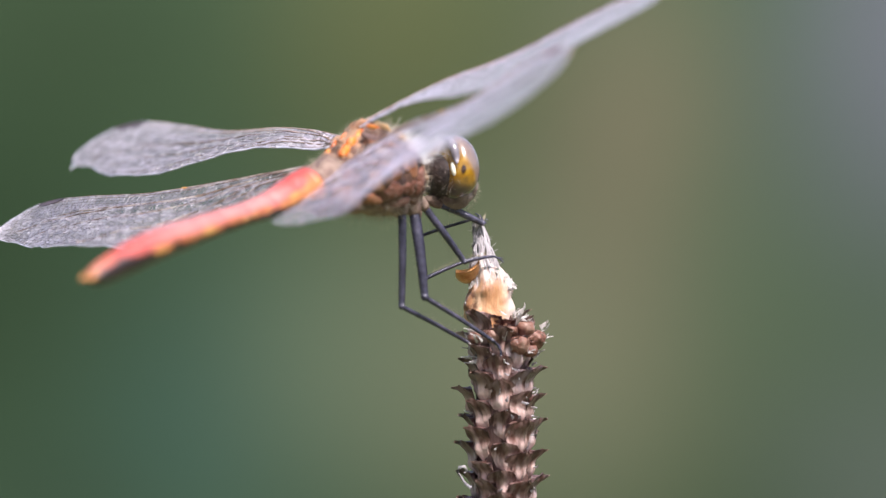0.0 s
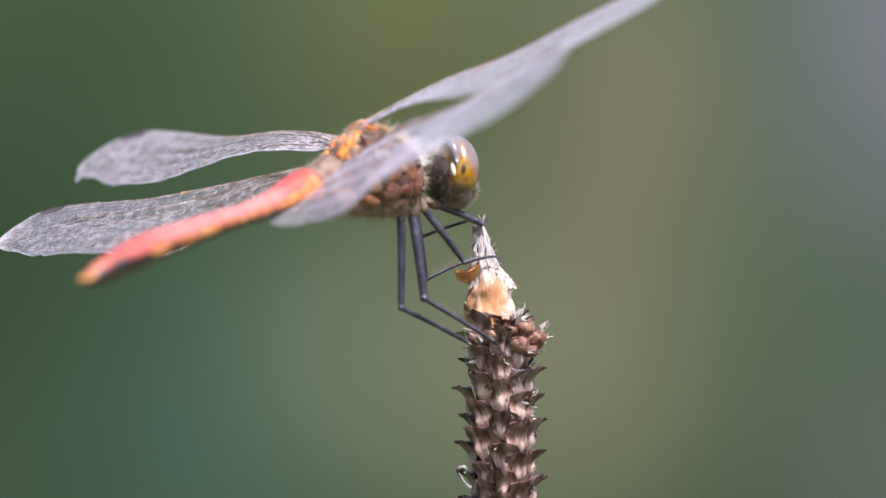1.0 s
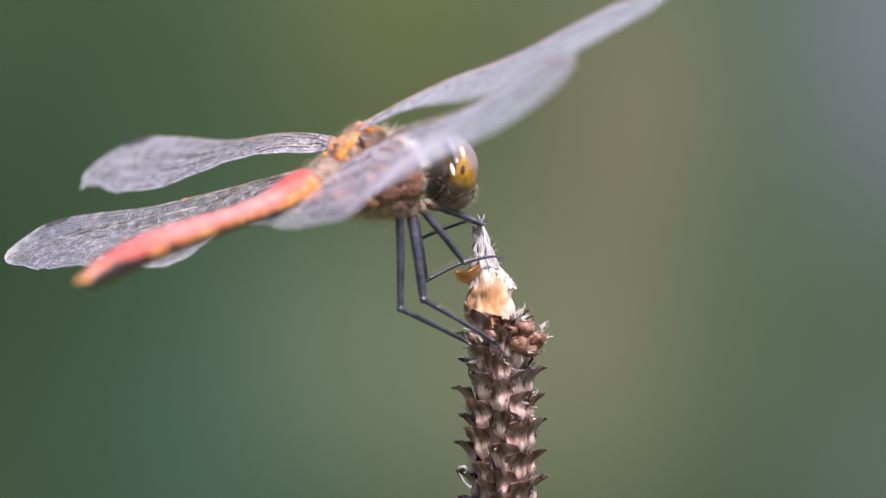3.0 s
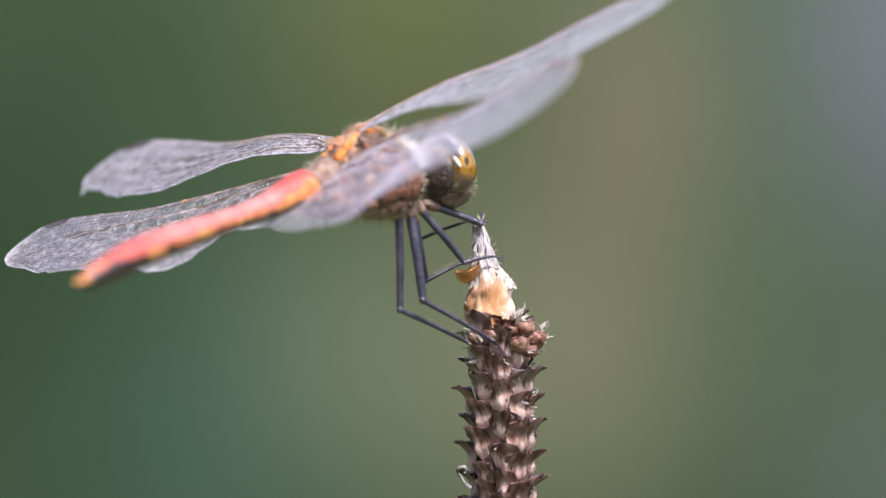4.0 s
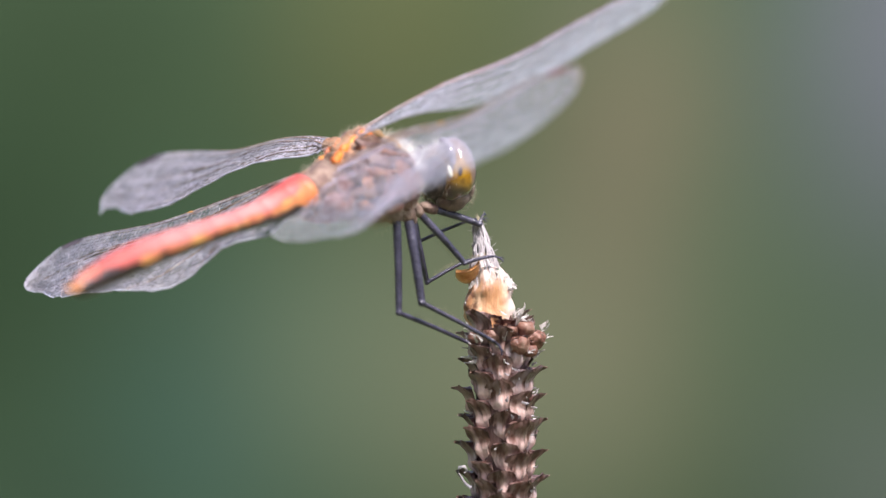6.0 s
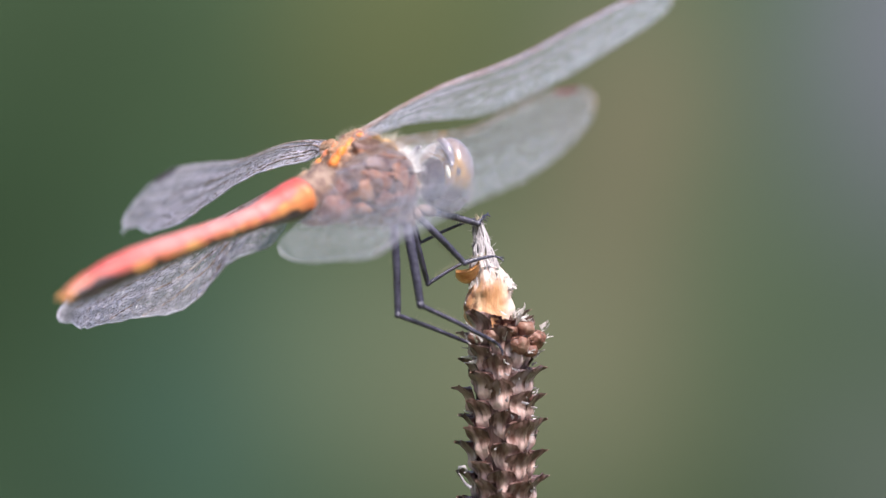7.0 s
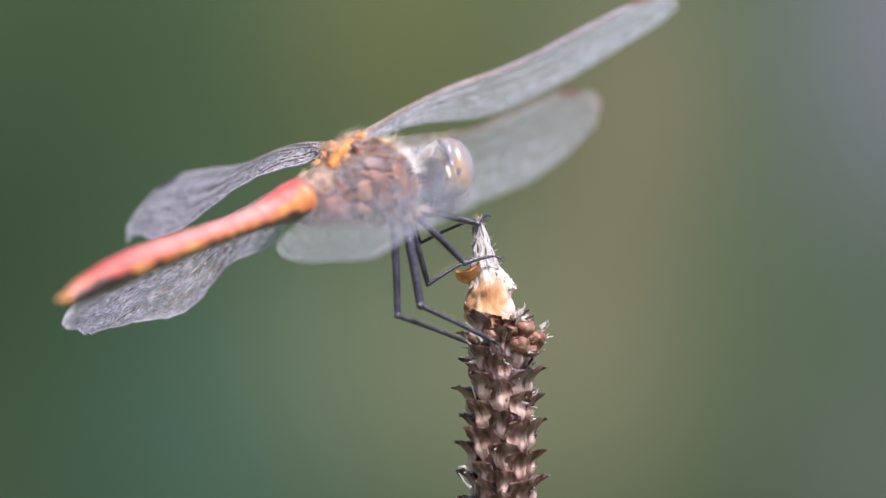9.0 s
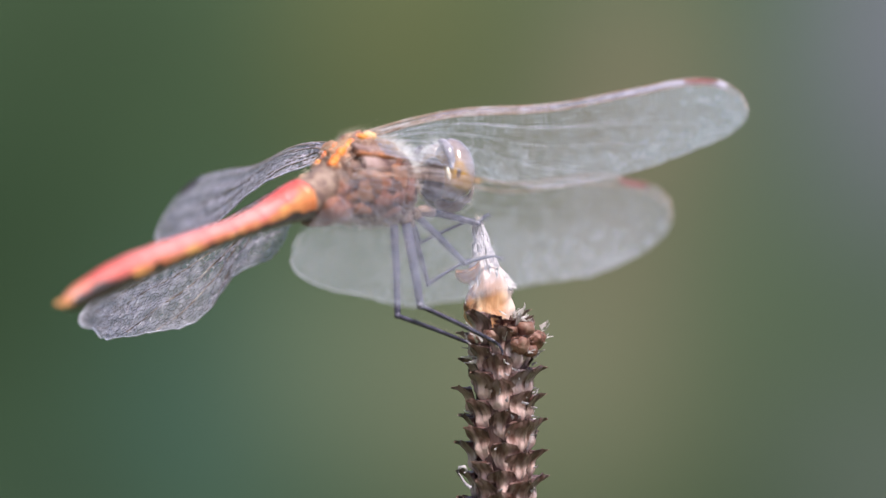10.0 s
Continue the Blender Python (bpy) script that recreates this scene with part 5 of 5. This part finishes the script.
def build_leg(i, hip, knee, foot, r0, r1):
    l1, l2 = (Vector(knee) - Vector(hip)).length, (Vector(foot) - Vector(knee)).length
    me, shapes = limb(l1, r0, r0 * 0.72, 18, i, 1)
    thigh = part("thigh", me, dragonfly, "smooth black upper leg")
    v, f = merged(shapes)
    tagged(part("bristle", mesh_of("bristle", v, f, M_BRISTLE), thigh, "short pale bristles"), kind="stuff")
    v, f = ball(0.75, r0 * 1.5, r0 * 1.5, 10, 12)
    part("hip", mesh_of("hip", v, f, M_WAIST), thigh, "reddish-brown hip joint", at(-0.25, 0, 0))
    me, shapes = limb(l2, r1, r1 * 0.75, 16, i + 20, -1)
    shin = part("shin", me, dragonfly, "thin black bristly lower leg")
    v, f = merged(shapes)
    tagged(part("bristle", mesh_of("bristle", v, f, M_BRISTLE), shin, "short pale bristles"), kind="stuff")
    v, f = ball(r0 * 0.8, r0 * 0.75, r0 * 0.75, 8, 10)
    part("knee", mesh_of("knee", v, f, M_LEG), shin)
    v, f = merged([tube([(l2 - 0.05, 0, 0), (l2 + 0.45, 0, -0.08), (l2 + 0.8, 0, -0.3), (l2 + 1.0, 0, -0.6)], [r1 * 0.7, r1 * 0.55, r1 * 0.5, r1 * 0.25], 6),
                   tube([(l2 + 0.75, 0, -0.25), (l2 + 1.05, 0.12, -0.3), (l2 + 1.15, 0.16, -0.5)], [0.05, 0.04, 0.01], 5)])
    part("foot", mesh_of("foot", v, f, M_LEG), shin, "hooked black foot gripping the plant")
    return thigh, shin, Vector(hip), Vector(knee), Vector(foot), l1, l2


thorax = build_thorax()
head = build_head()
abdomen = build_abdomen()
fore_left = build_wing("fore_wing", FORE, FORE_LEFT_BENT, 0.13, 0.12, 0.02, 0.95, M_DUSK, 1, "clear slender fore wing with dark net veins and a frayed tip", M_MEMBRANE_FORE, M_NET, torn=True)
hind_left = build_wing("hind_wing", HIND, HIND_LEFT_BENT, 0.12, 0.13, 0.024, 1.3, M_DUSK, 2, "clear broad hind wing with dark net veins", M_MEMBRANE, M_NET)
fore_right = build_wing("fore_wing", FORE, FORE_RIGHT_BENT, 0.06, 0.07, 0.012, 0.4, M_STIGMA, 3, "clear slender fore wing with dark red spot", M_MEMBRANE_PALE, M_RIM)
hind_right = build_wing("hind_wing", HIND, HIND_RIGHT_BENT, 0.05, 0.08, 0.008, 0.22, M_STIGMA, 4, "clear broad hind wing with dark red spot", M_MEMBRANE_CLEAR, M_RIM)
legs = [build_leg(i, *leg[1:]) for i, leg in enumerate(LEGS)]


def knee_of(hip, knee0, foot, l1, l2, hip0):
    """Where the knee goes when the hip has moved and the foot holds."""
    d = foot - hip
    n = min(d.length, l1 + l2 - 0.01)
    a = (l1 * l1 - l2 * l2 + n * n) / (2 * n)
    h = math.sqrt(max(0.0, l1 * l1 - a * a))
    d.normalize()
    pole = (knee0 - hip0) + (hip0 - hip) * 0.5
    pole = (pole - d * pole.dot(d)).normalized()
    return hip + d * a + pole * h


def motions():
    body_rows = [(t, blend(BODY_FIRST, BODY_LAST, k)) for t, k in DRIFT]
    walk(thorax, body_rows)
    # the head, which twists aside for a moment at 4 s
    walk(head, [(0.0, HEAD_FIRST), (2.5, at(0.24, -1.0, 5.18, -12, 6, 36)), (3.8, at(0.20, -1.0, 5.14, -12, 6, 36)), (3.9, at(0.19, -1.0, 5.14, -13, 6, 36)), (4.0, at(-0.1, -1.0, 5.24, -26, 4, 55)), (4.1, at(0.16, -1.0, 5.13, -13, 6, 36)),
                (4.3, at(0.14, -1.0, 5.12, -13, 6, 36)), (5.5, at(0.1, -1.0, 5.1, -12, 6, 36)), (7.0, at(-0.06, -1.0, 5.04, -12, 6, 36)), (9.0, at(-0.1, -1.0, 5.04, -12, 6, 37)), (9.1, at(0.0, -1.0, 5.0, -10, 6, 35)), (10.0, at(0.0, -1.0, 5.0, -10, 6, 35))])
    walk(abdomen, [(t, aim(a, b)) for t, a, b in (
        (0.0, (-8.33, -9.0, 4.23), (-21.87, -27.45, -1.91)), (1.0, (-8.39, -9.0, 4.2), (-22.0, -27.4, -1.96)), (2.5, (-8.47, -9.0, 4.16), (-22.15, -27.35, -2.05)), (4.5, (-8.58, -9.0, 4.1), (-22.35, -27.24, -2.17)), (5.5, (-8.63, -9.0, 3.98), (-22.55, -27.1, -2.33)),
        (7.0, (-8.86, -9.0, 3.59), (-23.38, -26.49, -3.1)), (9.0, (-8.84, -9.0, 3.54), (-23.4, -26.4, -3.2)), (9.1, (-8.76, -9.0, 3.51), (-23.5, -26.25, -3.42)), (10.0, (-8.76, -9.0, 3.51), (-23.49, -26.19, -3.49)))])
    for thigh, shin, hip, knee, foot, l1, l2 in legs:
        rows1, rows2 = [], []
        for t, m in body_rows:
            h = (m @ BODY_FIRST.inverted() @ (hip * MM)) / MM
            k = knee_of(h, knee, foot, l1, l2, hip)
            rows1.append((t, aim(h, k, Vector((1, 0, 0.2)))))
            rows2.append((t, aim(k, foot)))
        walk(thigh, rows1)
        walk(shin, rows2)
    walk(fore_left, [
        (0.0, at(-6.87, -2.96, 7.61, -48.7, -2.6, 130.6)), (0.5, at(-6.91, -2.97, 7.60, -49.1, -2.1, 130.4)), (1.0, at(-6.96, -2.97, 7.57, -49.6, -1.0, 129.5)),
        (1.5, at(-7.01, -2.97, 7.56, -50.0, -0.8, 129.2)), (2.0, at(-7.06, -2.97, 7.54, -50.3, -2.0, 129.8)), (2.5, at(-7.11, -2.97, 7.53, -50.8, -0.6, 128.9)),
        (3.2, at(-7.19, -2.98, 7.52, -51.3, 0.0, 128.1)), (4.0, at(-7.29, -2.98, 7.51, -52.0, 0.6, 127.9)), (4.5, at(-7.34, -2.98, 7.50, -52.5, 1.2, 126.6)),
        (5.0, at(-7.40, -2.99, 7.52, -53.2, 2.1, 125.9)), (5.5, at(-7.46, -2.99, 7.54, -53.9, 2.0, 125.6)), (6.2, at(-7.62, -2.99, 7.43, -58.3, 3.5, 123.6)),
        (7.0, at(-7.80, -2.99, 7.30, -63.5, 5.1, 120.8)), (7.5, at(-7.81, -2.99, 7.26, -63.6, 5.2, 120.5)), (8.0, at(-7.83, -2.99, 7.25, -63.9, 5.4, 120.2)),
        (8.5, at(-7.83, -2.99, 7.22, -64.0, 5.5, 119.8)), (9.0, at(-7.84, -2.99, 7.21, -64.2, 6.1, 120.1)), (9.1, at(-7.81, -2.99, 7.19, -70.3, 6.2, 115.9)),
        (9.2, at(-7.80, -2.99, 7.19, -70.2, 6.2, 116.0)), (9.5, at(-7.80, -2.99, 7.19, -70.2, 6.2, 116.0)), (10.0, at(-7.78, -2.99, 7.19, -71.4, 6.7, 116.2))])
    walk(hind_left, [
        (0.0, at(-8.40, -4.98, 5.68, -28.9, 8.1, 154.3)), (0.5, at(-8.44, -4.98, 5.66, -29.2, 8.2, 154.4)), (1.0, at(-8.47, -4.98, 5.63, -29.5, 9.5, 154.0)),
        (1.5, at(-8.51, -4.98, 5.62, -29.9, 9.7, 153.7)), (2.0, at(-8.53, -4.98, 5.60, -30.2, 9.5, 153.3)), (2.5, at(-8.57, -4.98, 5.58, -30.7, 10.7, 152.8)),
        (3.2, at(-8.63, -4.98, 5.51, -31.9, 11.5, 151.7)), (4.0, at(-8.69, -4.98, 5.44, -32.9, 11.5, 151.6)), (4.5, at(-8.73, -4.98, 5.39, -34.1, 12.8, 149.6)),
        (5.0, at(-8.79, -4.98, 5.36, -34.9, 13.5, 149.1)), (5.5, at(-8.85, -4.99, 5.33, -35.5, 13.4, 148.6)), (6.2, at(-9.05, -4.99, 5.21, -39.8, 16.0, 144.3)),
        (7.0, at(-9.30, -5.00, 5.04, -45.6, 19.4, 138.3)), (7.5, at(-9.33, -5.00, 5.02, -45.9, 19.3, 137.9)), (8.0, at(-9.36, -5.00, 5.00, -46.1, 19.2, 137.3)),
        (8.5, at(-9.39, -5.00, 4.99, -46.2, 19.7, 136.8)), (9.0, at(-9.42, -5.00, 4.98, -46.1, 20.4, 136.8)), (9.1, at(-9.44, -5.00, 4.98, -51.9, 20.3, 132.5)),
        (9.2, at(-9.46, -5.01, 4.95, -51.8, 20.2, 132.4)), (9.5, at(-9.46, -5.01, 4.95, -51.8, 20.2, 132.4)), (10.0, at(-9.45, -5.01, 4.84, -53.9, 19.2, 133.1))])
    walk(fore_right, [
        (0.0, at(-5.29, -4.99, 8.55, -147.7, -18.9, -38.0)), (0.5, at(-5.31, -4.99, 8.53, -147.2, -19.4, -37.6)), (1.0, at(-5.33, -4.99, 8.50, -146.8, -19.3, -37.5)),
        (1.5, at(-5.35, -4.99, 8.47, -146.2, -19.0, -37.5)), (2.0, at(-5.37, -4.99, 8.44, -145.8, -18.8, -37.4)), (2.5, at(-5.39, -4.99, 8.41, -145.5, -19.2, -37.0)),
        (3.2, at(-5.42, -4.99, 8.35, -144.9, -19.4, -36.2)), (4.0, at(-5.44, -4.99, 8.28, -144.4, -19.8, -35.0)), (4.5, at(-5.47, -4.99, 8.24, -143.9, -19.7, -34.5)),
        (5.0, at(-5.44, -4.99, 8.19, -143.6, -20.1, -35.3)), (5.5, at(-5.41, -4.99, 8.13, -143.4, -20.2, -36.2)), (6.2, at(-5.54, -4.99, 8.02, -139.8, -20.6, -35.3)),
        (7.0, at(-5.69, -4.99, 7.89, -135.6, -20.7, -33.9)), (7.5, at(-5.68, -4.99, 7.83, -135.5, -20.8, -34.9)), (8.0, at(-5.65, -4.99, 7.78, -136.2, -20.1, -34.2)),
        (8.5, at(-5.63, -4.98, 7.73, -136.8, -20.4, -34.4)), (9.0, at(-5.61, -4.98, 7.68, -137.7, -20.6, -33.0)), (9.1, at(-5.54, -4.98, 7.67, -120.8, -11.3, -22.3)),
        (9.2, at(-5.52, -4.98, 7.67, -115.8, -8.1, -17.5)), (9.5, at(-5.52, -4.98, 7.67, -115.8, -8.1, -17.5)), (10.0, at(-5.52, -4.99, 7.74, -111.4, -8.0, -15.6))])
    walk(hind_right, [
        (0.0, at(-6.58, -7.07, 5.68, -137.8, -20.3, -54.4)), (0.5, at(-6.62, -7.07, 5.67, -137.8, -20.5, -54.5)), (1.0, at(-6.64, -7.07, 5.65, -137.7, -20.2, -55.1)),
        (1.5, at(-6.68, -7.07, 5.64, -137.8, -20.0, -54.7)), (2.0, at(-6.72, -7.07, 5.62, -138.0, -19.4, -53.5)), (2.5, at(-6.75, -7.07, 5.61, -138.0, -19.5, -53.5)),
        (3.2, at(-6.78, -7.07, 5.57, -137.5, -18.9, -53.3)), (4.0, at(-6.82, -7.06, 5.53, -137.1, -18.8, -52.8)), (4.5, at(-6.85, -7.06, 5.51, -136.8, -17.8, -52.6)),
        (5.0, at(-6.89, -7.07, 5.54, -136.2, -18.0, -53.2)), (5.5, at(-6.94, -7.07, 5.57, -135.8, -18.0, -52.7)), (6.2, at(-7.13, -7.07, 5.46, -130.6, -16.7, -52.0)),
        (7.0, at(-7.36, -7.08, 5.34, -124.4, -14.2, -50.2)), (7.5, at(-7.39, -7.08, 5.33, -123.9, -14.7, -51.0)), (8.0, at(-7.41, -7.08, 5.33, -124.3, -13.9, -50.3)),
        (8.5, at(-7.43, -7.08, 5.34, -124.6, -14.0, -50.5)), (9.0, at(-7.45, -7.08, 5.35, -125.0, -13.8, -49.1)), (9.1, at(-7.47, -7.08, 5.25, -117.5, -5.4, -41.0)),
        (9.2, at(-7.41, -7.08, 5.15, -120.2, -1.3, -35.4)), (9.5, at(-7.41, -7.08, 5.15, -120.2, -1.3, -35.4)), (10.0, at(-7.25, -7.08, 5.04, -120.9, -0.2, -34.2))])


motions()
